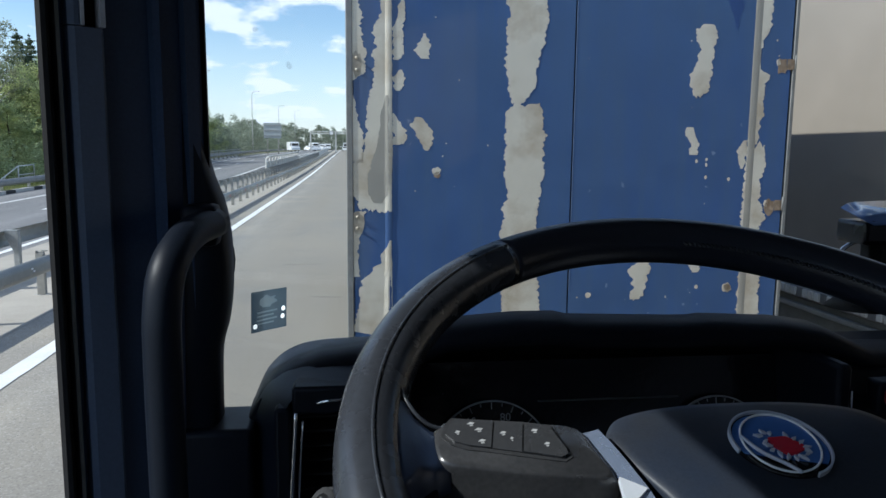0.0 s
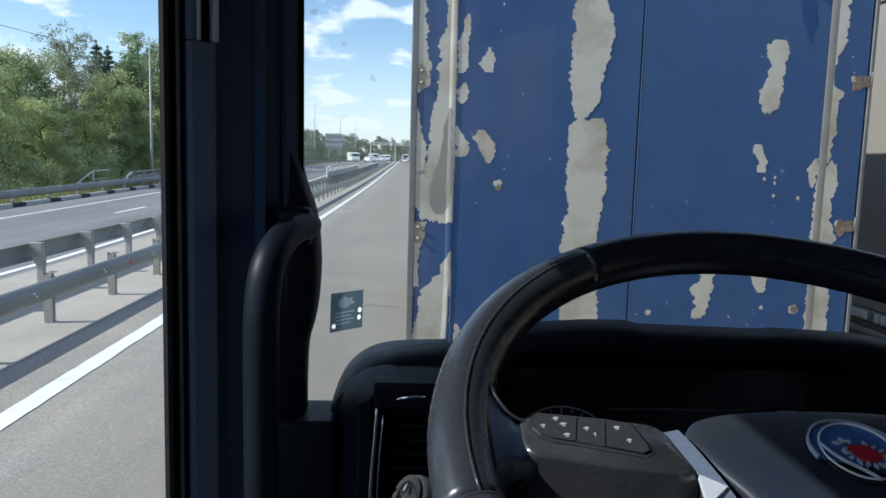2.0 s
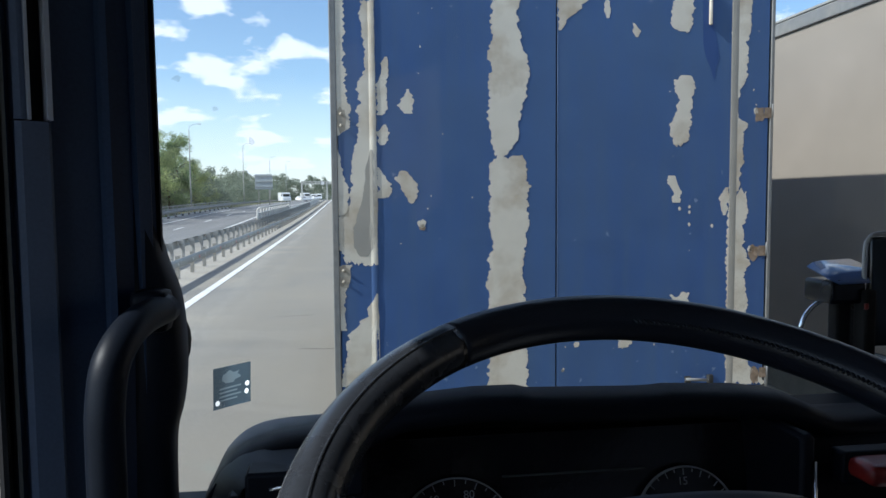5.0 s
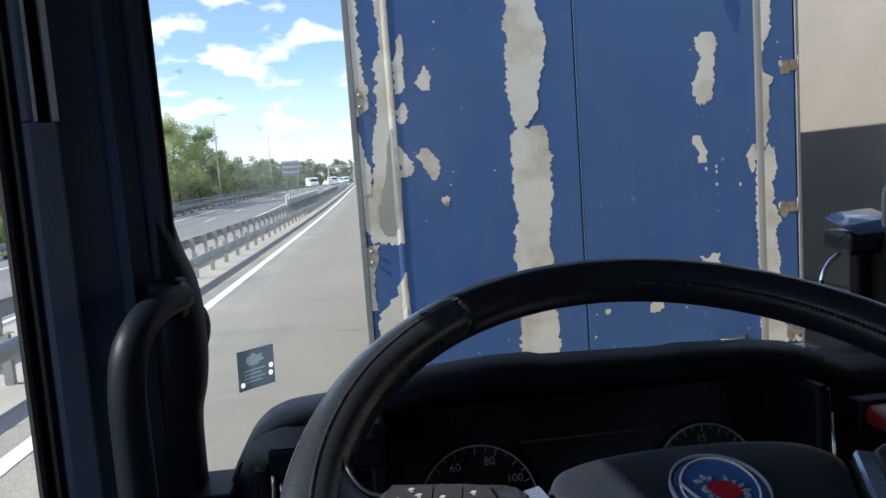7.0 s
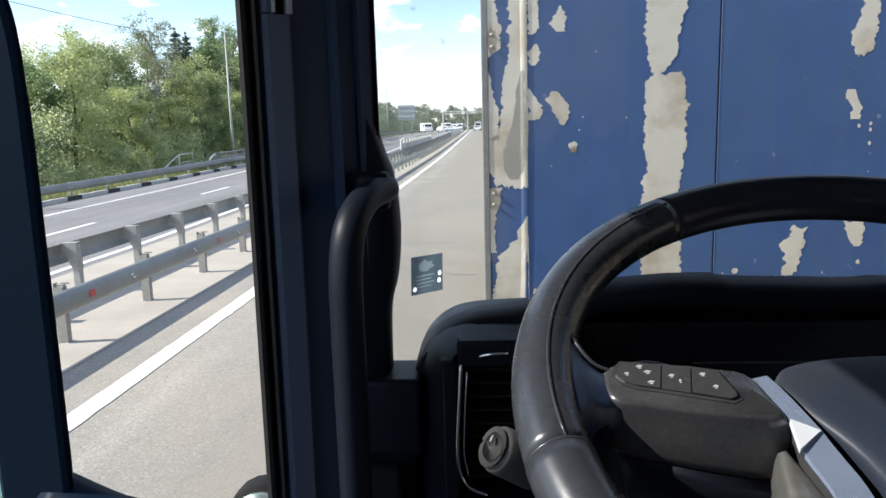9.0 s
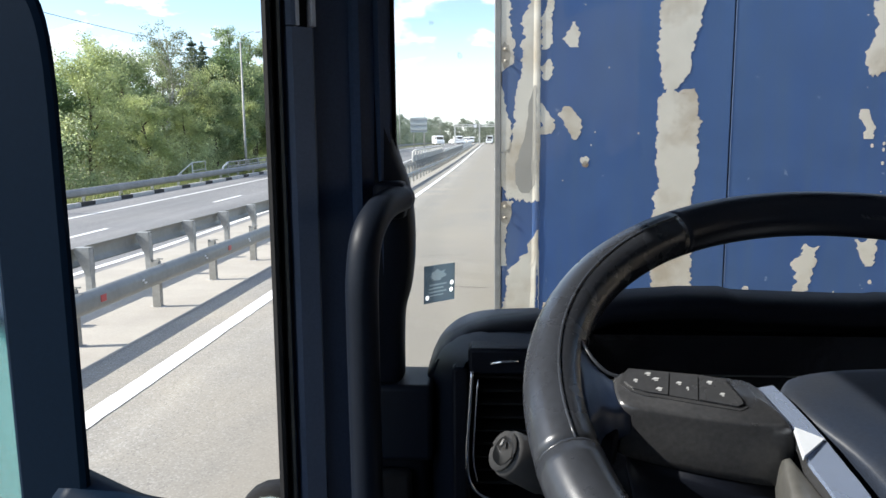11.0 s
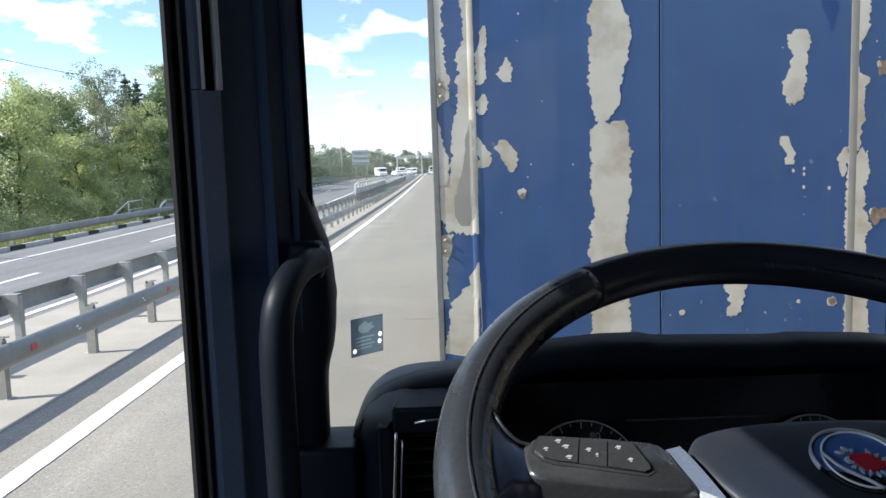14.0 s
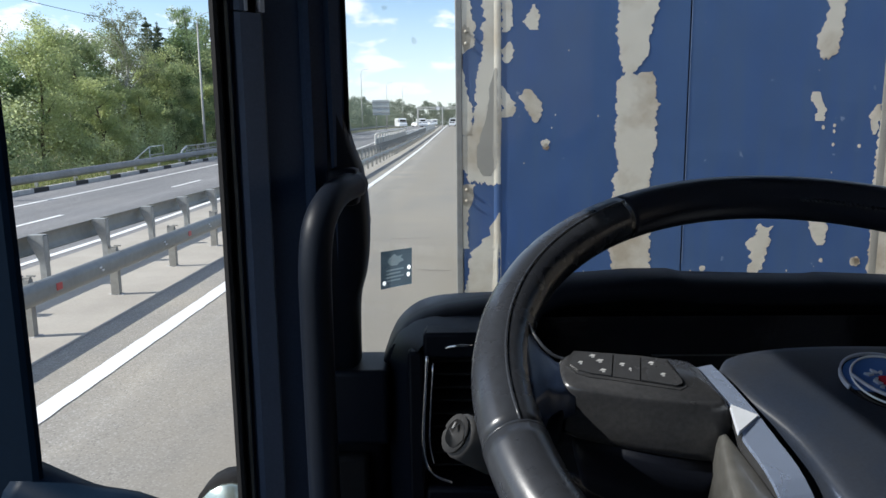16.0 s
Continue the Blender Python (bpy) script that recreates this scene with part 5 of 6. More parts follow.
def pillar_strip(name, section, z0, z1, mat, label="", parent=None):
    pts = [on_pillar(f, d) for f, d in section]
    lean = -0.02
    return cabpart(name, loft([[(p.x + (0.003 + 0.010 * (z - 2.2)) * (1 - f), p.y + lean * (z - 2.4), z) for p, (f, d) in zip(pts, section)] for z in [z0] + [q for q in (2.2, 2.4, 2.6) if z0 < q < z1] + [z1]], smooth=False), mat, label, parent)


pillar = pillar_strip("pillar_core", [(0.13, -0.03), (0.09, -0.004), (0.30, -0.004), (0.62, -0.006), (0.90, -0.010), (0.985, -0.014), (0.985, -0.05), (0.5, -0.07)], 1.2, 3.0, PILLAR, "blue-black plastic windscreen pillar")
pillar_strip("door_seal", [(0.15, -0.05), (0.0, 0.0), (0.012, 0.005), (0.035, 0.006), (0.055, 0.003), (0.07, -0.003), (0.17, -0.04)], 1.2, 2.95, RUBBER, "black rubber door seal")
pillar_strip("seal_lip", [(0.080, -0.006), (0.088, 0.003), (0.105, 0.004), (0.118, -0.006)], 1.2, 2.95, LIP)
strip = pillar_strip("trim_strip", [(0.14, -0.006), (0.15, 0.002), (0.18, 0.004), (0.315, 0.004), (0.335, 0.001), (0.345, -0.006)], 1.2, 2.516, TRIM, "dark grey smooth trim strip")
pillar_strip("slot_cheek", [(0.14, -0.006), (0.15, 0.002), (0.18, 0.004), (0.208, 0.004), (0.208, -0.006)], 2.517, 2.98, TRIM)
pillar_strip("slot_edge", [(0.209, -0.004), (0.211, 0.006), (0.227, 0.006), (0.229, -0.004)], 2.517, 2.98, SLOT_PALE, "thin pale slot edge")
pillar_strip("slot_edge", [(0.308, -0.004), (0.310, 0.006), (0.337, 0.006), (0.341, -0.004)], 2.517, 2.98, SLOT_PALE)
pillar_strip("slot", [(0.230, -0.0045), (0.230, -0.003), (0.307, -0.003), (0.307, -0.0045)], 2.517, 2.98, RUBBER, "black slot")
pillar_strip("ridge", [(0.60, -0.008), (0.62, -0.001), (0.655, 0.001), (0.68, -0.008)], 1.2, 2.99, PILLAR)
pillar_strip("ridge", [(0.80, -0.010), (0.82, -0.003), (0.90, -0.004), (0.93, -0.012)], 1.2, 2.99, PILLAR)
pillar_strip("screen_edge", [(0.955, -0.05), (0.955, -0.013), (0.975, -0.010), (1.0, -0.014), (1.0, -0.05)], 1.2, 2.99, RUBBER)
# swelling cover on the screen side of the pillar
cover = bend([(-0.566, 2.47), (-0.562, 2.445), (-0.555, 2.415), (-0.5465, 2.390), (-0.5425, 2.36), (-0.5425, 2.325), (-0.546, 2.296), (-0.552, 2.272), (-0.5535, 2.235), (-0.5535, 2.19)], 4)
cabpart("pillar_cover", loft([[(p.x - 0.05, y, p.y) for p in cover[::-1]] + [(p.x - s, y, p.y) for p in cover] for y, s in ((1.098, 0.004), (1.112, 0.0), (1.13, 0.0), (1.145, 0.006))]), HANDLE, "swelling black pillar cover")
cabpart("cover_stud", loft([[(-0.5565 + r * math.cos(a), y, 2.341 + 2.0 * r * math.sin(a)) for a in [2 * math.pi * k / 16 for k in range(16)]] for y, r in ((1.135, 0.011), (1.15, 0.0125), (1.165, 0.010))]), RUBBER)

# grab handle
handle = cabpart("grab_handle", tube(bend([(-0.549, 1.085, 2.380), (-0.559, 1.045, 2.375), (-0.566, 1.014, 2.358), (-0.569, 1.004, 2.33), (-0.5695, 1.002, 2.29), (-0.5695, 1.004, 2.18), (-0.5695, 1.008, 2.02), (-0.572, 1.02, 1.86), (-0.560, 1.07, 1.82)], 5), 0.0128, 14, 0.9), HANDLE, "curved black grab handle")
cabpart("handle_foot", block(-0.572, -0.545, 1.072, 1.10, 2.362, 2.394, 0.006), PLASTIC)

# outside mirror on the driver's door
mirror = thing("door_mirror", "tall black outside mirror on the driver's door", "mirror", (-0.80, 1.08, 2.05))
outline = []
for k in range(48):
    a = 2 * math.pi * k / 48
    cx, cz = math.copysign(abs(math.cos(a)) ** 0.22, math.cos(a)), math.copysign(abs(math.sin(a)) ** 0.22, math.sin(a))
    outline.append((cx, cz))
MX, MZ, MW, MH = -0.998, 2.268, 0.165, 0.305


def oval(w, h, y, lean=0.0):
    return [(MX + w * a + 0.80 + lean * (MZ + h * b - 2.3), y - 1.08, MZ + h * b - 2.05) for a, b in outline]


housing = part("housing", loft([oval(MW - 0.064, MH - 0.052, 1.165), oval(MW - 0.064, MH - 0.052, 1.058), oval(MW - 0.060, MH - 0.048, 1.0555), oval(MW - 0.006, MH - 0.006, 1.0555), oval(MW - 0.0015, MH - 0.0015, 1.058), oval(MW, MH, 1.062), oval(MW - 0.034, MH - 0.034, 1.105), oval(MW - 0.06, MH - 0.06, 1.15), oval(MW - 0.10, MH - 0.10, 1.20)], caps=True, smooth=False), MIRROR_SHELL, mirror, "black plastic housing")
part("mirror_glass", loft([[(x, y + 0.42 * (x + 0.30), z) for x, y, z in oval(MW - 0.066, MH - 0.054, 1.0660)], [(x, y + 0.42 * (x + 0.30), z) for x, y, z in oval(MW - 0.067, MH - 0.055, 1.0600)]], smooth=False), MIRROR, mirror, "mirror glass")
part("arm", tube(bend([(-0.06, -0.005, 0.052), (0.0, -0.02, 0.036), (0.07, -0.03, 0.020), (0.115, -0.05, -0.06)], 5), 0.029, 12), MIRROR_SHELL, mirror, "dark navy lower mirror arm")
part("foot", block(0.05, 0.10, -0.11, -0.01, -0.25, -0.02, 0.015), SATIN, mirror)
small = thing("kerb_mirror", "small round grey mirror below the window", "mirror", (-0.80, 1.44, 1.80))
part("housing", tube([(0, 0.02, 0.055), (0, 0.06, 0.055)], 0.062, 20), RUBBER, small)
part("mirror_glass", tube([(0, 0.012, 0.055), (0, 0.019, 0.055)], 0.055, 20), surface("tinted_mirror", (0.45, 0.52, 0.47), 0.2, metal=0.7), small)
part("arm", tube([(0, 0.04, 0.0), (0.02, 0.02, -0.1), (0.10, 0.0, -0.14)], 0.014, 8), RUBBER, small)


# ---- dashboard ----
dash = thing("dashboard", "black moulded dashboard with an instrument hood", "dashboard", (CX, 1.3, 1.02))


def dashpart(name, me, mat, label="", parent=None):
    ob = part(name, me, mat, parent or dash, label)
    if parent is None:
        ob.matrix_parent_inverse = pose(-CX, -1.3, -1.02)
    return ob


TOPS = ((-0.537, 2.195), (-0.532, 2.216), (-0.522, 2.233), (-0.509, 2.2465), (-0.493, 2.2555), (-0.472, 2.2615), (-0.437, 2.266), (-0.40, 2.272), (-0.362, 2.287), (-0.30, 2.2915), (-0.262, 2.2915), (-0.25, 2.2885), (-0.15, 2.2855), (-0.132, 2.2855), (-0.122, 2.2868), (-0.05, 2.2835), (-0.014, 2.2785), (0.005, 2.2715), (0.018, 2.2655), (0.038, 2.2565), (0.09, 2.2555), (0.3, 2.252), (0.8, 2.250), (1.40, 2.24))
rings = []
for x, zt in TOPS:
    back = max(front(x, zt) - 0.02, 1.17)
    fall = 0.34 if x < 0.0 else (0.34 - 4.0 * x if x < 0.05 else 0.14)
    rings.append([(x, back, zt - 0.06 - 2 * fall * (back - 1.17)), (x, 0.5 * (back + 1.18), zt - 0.02 - fall * (back - 1.17)), (x, 1.20, zt - (0.020 if x < -0.39 else 0.010) - 0.02 * fall), (x, 1.150, zt), (x, 1.128, zt - 0.002), (x, 1.115, zt - 0.007), (x, 1.112, zt - 0.016), (x, 1.118, zt - 0.024), (x, 1.17, zt - 0.034), (x, back, zt - 0.10 - 2 * fall * (back - 1.17))])
dashpart("hood", loft(rings), PLASTIC, "black instrument hood")
# left air vent module
corner = bend([(-0.536, 1.90), (-0.536, 2.10), (-0.535, 2.195), (-0.530, 2.219), (-0.518, 2.237), (-0.500, 2.2495), (-0.475, 2.2555), (-0.425, 2.258)], 4)
corner2 = bend([(-0.505, 1.90), (-0.505, 2.10), (-0.5045, 2.20), (-0.502, 2.222), (-0.494, 2.238), (-0.482, 2.246), (-0.46, 2.249), (-0.42, 2.250)], 4)
rings = []
for y, blend, d in ((1.20, 0.0, 0.0), (1.145, 0.0, 0.0), (1.120, 0.12, 0.0), (1.092, 0.62, 0.0), (1.078, 0.90, 0.0), (1.073, 1.0, 0.0)):
    rings.append([(a.x + (b.x - a.x) * blend, y, a.y + (b.y - a.y) * blend) for a, b in zip(corner, corner2)])
v, f, s = loft(rings, closed=False, caps=False)
dashpart("vent_shell", (v, f, s), HANDLE, "satin black vent shell")
dashpart("vent_face", block(-0.506, -0.492, 1.071, 1.10, 1.90, 2.234, 0.003, 1), PLASTIC)
dashpart("vent_face_top", block(-0.492, -0.40, 1.071, 1.10, 2.228, 2.251, 0.003, 1), PLASTIC)
dashpart("vent_back", block(-0.50, -0.40, 1.12, 1.15, 1.9, 2.23), RUBBER)
for k in range(9):
    dashpart("vent_slat", block(-0.489, -0.402, 1.092, 1.118, 2.118 + 0.0125 * k, 2.1205 + 0.0125 * k, 0.001, 1), RUBBER)
dashpart("vent_floor", block(-0.492, -0.40, 1.071, 1.12, 1.9, 2.107, 0.004, 1), PLASTIC)
dashpart("chrome_bezel", tube(bend([(-0.4885, 1.068, 2.232), (-0.4905, 1.068, 2.20), (-0.493, 1.068, 2.158), (-0.491, 1.068, 2.134), (-0.483, 1.068, 2.121), (-0.468, 1.069, 2.114)], 5), 0.0016, 8), CHROME, "thin chrome bezel")
dashpart("inner_bezel", tube(bend([(-0.4835, 1.072, 2.224), (-0.4865, 1.072, 2.18), (-0.4875, 1.072, 2.15), (-0.484, 1.072, 2.130)], 5), 0.0010, 6), CHROME)
dashpart("vent_slider", tube([(-0.473, 1.070, 2.2385), (-0.462, 1.070, 2.2405), (-0.449, 1.070, 2.2410)], 0.0016, 6), CHROME, "chrome slider")
dashpart("corner_ledge", block(-0.60, -0.525, 1.088, 1.150, 2.14, 2.211, 0.005), HANDLE)
dashpart("corner_block", block(-0.66, -0.53, 1.10, 1.16, 1.60, 2.15, 0.01), PLASTIC)
dashpart("corner_recess", block(-0.585, -0.545, 1.085, 1.10, 1.9, 2.13, 0.004, 1), RUBBER)
# instrument recess
dashpart("recess_side", block(-0.412, -0.398, 1.075, 1.22, 1.95, 2.262, 0.004, 1), PLASTIC)
dashpart("recess_side", block(-0.026, -0.012, 1.075, 1.22, 1.95, 2.255, 0.004, 1), PLASTIC)
panel = dashpart("instrument_panel", loft([[(-0.40, y, z), (-0.025, y, z), (-0.025, y + 0.03, z), (-0.40, y + 0.03, z)] for y, z in ((1.115, 1.98), (1.165, 2.205), (1.172, 2.238))], smooth=False), DIAL, "black instrument panel")
TILT = 90 - math.degrees(math.atan2(0.05, 0.225))


def gauge(x, z_top, r, numbers, label):
    """A round dial on the tilted panel, with ring, ticks, figures and needle."""
    y = 1.115 + 0.05 * (z_top - r - 1.98) / 0.225
    g = part("gauge", disc(r, 0, 0.003, 40), DIAL, dash, label)
    g.matrix_basis = pose(x - CX, y - 0.004 - 1.3, z_top - r * 0.97 - 1.02, TILT)
    part("gauge_ring", ring(r - 0.0010, r + 0.0004, 0.002, 0.0055, 56, -25.0, 205.0), DIM_PRINT, g, "thin grey ring")
    for k in range(2, 23):
        a = radians(225 - 270 * k / 24)
        l = 0.006 if k % 2 == 0 else 0.003
        c, s = math.cos(a), math.sin(a)
        q = [((r - 0.002) * c - 0.0004 * s, (r - 0.002) * s + 0.0004 * c), ((r - 0.002) * c + 0.0004 * s, (r - 0.002) * s - 0.0004 * c), ((r - 0.002 - l) * c + 0.0004 * s, (r - 0.002 - l) * s - 0.0004 * c), ((r - 0.002 - l) * c - 0.0004 * s, (r - 0.002 - l) * s + 0.0004 * c)]
        part("tick", prism(q, 0.003, 0.0036), DIM_PRINT, g)
    for text, deg in numbers:
        cu = bpy.data.curves.new("figure", "FONT")
        cu.body, cu.size, cu.align_x, cu.align_y, cu.extrude = text, 0.0105, "CENTER", "CENTER", 0.0002
        cu.materials.append(DIM_PRINT)
        ob = new("figure", cu)
        ob.parent = g
        a = radians(deg)
        ob.matrix_basis = pose((r - 0.014) * math.cos(a), (r - 0.014) * math.sin(a), 0.0034)
    part("hub", disc(0.006, 0.003, 0.008, 16), SATIN, g)
    return g


gauge(-0.316, 2.2035, 0.056, (("60", 118), ("80", 72), ("100", 32), ("40", 150)), "round speed dial")
gauge(-0.094, 2.2015, 0.050, (("15", 92), ("10", 150), ("20", 32)), "round engine speed dial")
dashpart("display_edge", block(-0.270, -0.13, 1.160, 1.164, 2.2005, 2.2013), LIP)
dashpart("lower_dash", block(-0.52, 1.40, 1.13, 1.50, 1.25, 1.985, 0.03), PLASTIC)
dashpart("dash_core", block(-0.53, 1.40, 1.21, 1.30, 1.6, 2.16), PLASTIC)
# centre stack beside the dials
dashpart("side_panel", loft([[(-0.012, y, z), (0.32, y + 0.02, z), (0.32, y + 0.14, z), (-0.012, y + 0.14, z)] for y, z in ((1.06, 1.80), (1.072, 2.10), (1.085, 2.225), (1.105, 2.240))], smooth=False), PLASTIC)
dashpart("side_panel_edge", tube([(-0.014, 1.068, 2.05), (-0.0145, 1.071, 2.18), (-0.0135, 1.075, 2.232)], 0.0016, 6), CHROME, "thin chrome edge")
knob = dashpart("brake_knob", block(0.014, 0.062, 1.040, 1.078, 2.219, 2.237, 0.0085, 4), KNOB_RED, "glossy red knob")
dashpart("knob_base", block(0.010, 0.068, 1.07, 1.09, 2.210, 2.240, 0.004), PLASTIC)
for k in range(4):
    dashpart("switch", block(0.012 + 0.05 * k, 0.055 + 0.05 * k, 1.058, 1.075, 2.165, 2.195, 0.004), SATIN)
    dashpart("switch_mark", block(0.028 + 0.05 * k, 0.038 + 0.05 * k, 1.0565, 1.0585, 2.178, 2.183), ICON)

# device and holder on the dash top
device = thing("dash_device", "black dash device with a glossy blue-lit top on a stalk", "dash device", (0.246, 1.385, 2.235))
part("body", block(-0.044, 0.032, -0.028, 0.03, 0.086, 0.116, 0.006, 3), SATIN, device)
part("top", loft([[(-0.046, -0.026, 0.118), (-0.034, -0.030, 0.112), (0.026, -0.030, 0.114), (0.032, -0.024, 0.120), (0.032, 0.030, 0.130), (-0.040, 0.030, 0.130)], [(-0.044, -0.024, 0.121), (-0.034, -0.028, 0.116), (0.026, -0.028, 0.119), (0.030, -0.022, 0.124), (0.028, 0.030, 0.138), (-0.030, 0.030, 0.136)], [(-0.030, -0.010, 0.128), (-0.024, -0.014, 0.126), (0.020, -0.014, 0.129), (0.024, -0.008, 0.131), (0.022, 0.026, 0.140), (-0.022, 0.026, 0.138)]]), PHONE, device, "glossy top coloured with a blue reflection")
part("stalk", block(-0.020, 0.0, -0.008, 0.012, 0.01, 0.100, 0.004), RUBBER, device)
part("rear_arm", block(0.008, 0.032, -0.004, 0.02, 0.01, 0.1, 0.004), RUBBER, device)
part("base_ring", tube([(-0.062 + 0.04 + 0.045 * math.cos(a), 0.0, 0.045 + 0.045 * math.sin(a)) for a in [math.pi * (0.05 + 0.95 * k / 14) for k in range(15)]], 0.003, 8), CHROME, device)
part("suction_cup", tube([(-0.02, 0.0, 0.0), (-0.02, 0.0, 0.02)], [0.045, 0.02], 20), RUBBER, device)
tablet = thing("phone_holder", "phone in a pale-rimmed holder on the dash", "phone holder", (0.290, 1.36, 2.235))
part("phone", block(-0.036, 0.05, -0.006, 0.006, 0.03, 0.172, 0.005, 2), GLASS_DARK, tablet)
part("rim", tube(bend([(-0.040, 0, 0.07), (-0.040, 0, 0.15), (-0.036, 0, 0.168), (-0.02, 0, 0.176), (0.05, 0, 0.176)], 4), 0.0032, 8), ICON, tablet, "pale rim")
part("clamp", block(-0.046, -0.030, -0.012, 0.012, 0.0, 0.105, 0.004), RUBBER, tablet)
part("clamp_light", block(-0.047, -0.042, -0.013, -0.009, 0.080, 0.088, 0.001, 1), KNOB_RED, tablet, "small red light")

# sticker on the glass
q0, q1 = Vector((-0.5515, 1.283, 2.286)), Vector((-0.5165, 1.319, 2.2835))
across = (q1 - q0).normalized()
down = Vector((0.003, -0.004, -1.0)).normalized()
away = across.cross(down).normalized()
if away.y > 0:
    away = -away
frame_m = Matrix((( across.x, down.x, away.x, q0.x), (across.y, down.y, away.y, q0.y), (across.z, down.z, away.z, q0.z), (0, 0, 0, 1)))
SPOTS = ((0.0455, 0.023), (0.0445, 0.0315), (0.0055, 0.0375))
rng = random.Random(12)
BLOT = [(0.022 + 0.017 * math.cos(a) * rng.uniform(0.6, 1.1), 0.012 + 0.007 * math.sin(a) * rng.uniform(0.6, 1.1)) for a in [2 * math.pi * k / 16 for k in range(16)]]
LINES = [[(0.008, 0.0225 + 0.0042 * k), (0.037 - 0.005 * (k % 2), 0.022 + 0.0042 * k), (0.037 - 0.005 * (k % 2), 0.0238 + 0.0042 * k), (0.008, 0.0244 + 0.0042 * k)] for k in range(4)]
ROUND = [[(x + 0.0028 * math.cos(math.pi * k / 8), y + 0.0028 * math.sin(math.pi * k / 8)) for k in range(16)] for x, y in SPOTS]
bm = bmesh.new()
for loop in [[(0, 0), (0.0502, 0), (0.0502, 0.044), (0, 0.044)], BLOT] + LINES + ROUND:
    vs = [bm.verts.new((x, y, 0.0006)) for x, y in loop]
    for k in range(len(vs)):
        bm.edges.new((vs[k], vs[(k + 1) % len(vs)]))
bmesh.ops.triangle_fill(bm, use_beauty=True, edges=bm.edges[:])
sticker = part("windscreen_sticker", bm, NAVY, None)
sticker.matrix_basis = frame_m
tagged(sticker, "dark blue square sticker with pale print on the windscreen", "sticker")
for name, loops, mat in (("print", [BLOT], STICKER_PALE), ("print_line", LINES, STICKER_PALE), ("white_dot", ROUND, DOT)):
    for loop in loops:
        part(name, ([(x, y, 0.0006) for x, y in loop], [tuple(range(len(loop)))]), mat, sticker)

# dried smears on the glass
for k, (x, z) in enumerate(((-0.511, 2.525), (-0.561, 2.572), (-0.538, 2.552))):
    rng = random.Random(60 + k)
    r = (0.0050, 0.0042, 0.0030)[k]
    y = front(x, z) - 0.003
    pts = [(x + r * 1.3 * math.cos(a) * rng.uniform(0.3, 1.0), y, z + r * math.sin(a) * rng.uniform(0.3, 1.1)) for a in [2 * math.pi * j / 12 for j in range(12)]]
    solid("insect_smear", ([*pts, (x, y - 0.0005, z)], [(j, (j + 1) % 12, 12) for j in range(12)]), SMEAR, "small grey dried smear on the windscreen", "smear")


# ---- steering wheel ----
WHEEL = pose(-0.229, 0.847, 2.288, 23.3, 0, 0)
wheel = thing("steering_wheel", "black leather truck steering wheel with switch pods and a badge", "steering wheel")
wheel.matrix_world = WHEEL
R, T = 0.2075, 0.0170


def rim_arc(a0, a1, t, steps, grow=0.0):
    path = [(R * math.cos(radians(a0 + (a1 - a0) * k / steps)), R * math.sin(radians(a0 + (a1 - a0) * k / steps)), 0) for k in range(steps + 1)]
    return tube(path, t, 20)


part("rim", rim_arc(122, 192, T, 40), GRIP, wheel, "smooth worn grey rim section")
part("rim", rim_arc(-12, 18, T, 24), GRIP, wheel)
part("rim", rim_arc(18.1, 121.9, T, 70), LEATHER, wheel, "ribbed black leather top")
part("rim", rim_arc(192.4, 347.6, T + 0.0004, 80), GRIP, wheel, "glossy grey lower rim")
for a in (192.2, 347.8):
    c, s = R * math.cos(radians(a)), R * math.sin(radians(a))
    part("rim_joint", tube([(R * math.cos(radians(a + d)), R * math.sin(radians(a + d)), 0) for d in (-0.2, 0, 0.2)], T + 0.0005, 20), GRIP, wheel)
# stitched welt on the inner side of the rim
for a0, a1 in ((122, 192), (-12, 18)):
    part("welt", tube([((R - 0.002) * math.cos(radians(a0 + (a1 - a0) * k / 30)), (R - 0.002) * math.sin(radians(a0 + (a1 - a0) * k / 30)), 0.0166) for k in range(31)], 0.0010, 6), GRIP, wheel)
nub = bpy.data.meshes.new("stitch")
bm = block(-0.0034, 0.0034, -0.0010, 0.0010, -0.0012, 0.0009, 0.0005, 1)
bm.to_mesh(nub); bm.free(); nub.materials.append(LEATHER)
for k in range(64):
    a = 19.5 + 62 * k / 63
    part("stitch", nub, LEATHER, wheel, at=pose((R - 0.0152) * math.cos(radians(a)), (R - 0.0152) * math.sin(radians(a)), 0.0078, 0, 0, a + 25))


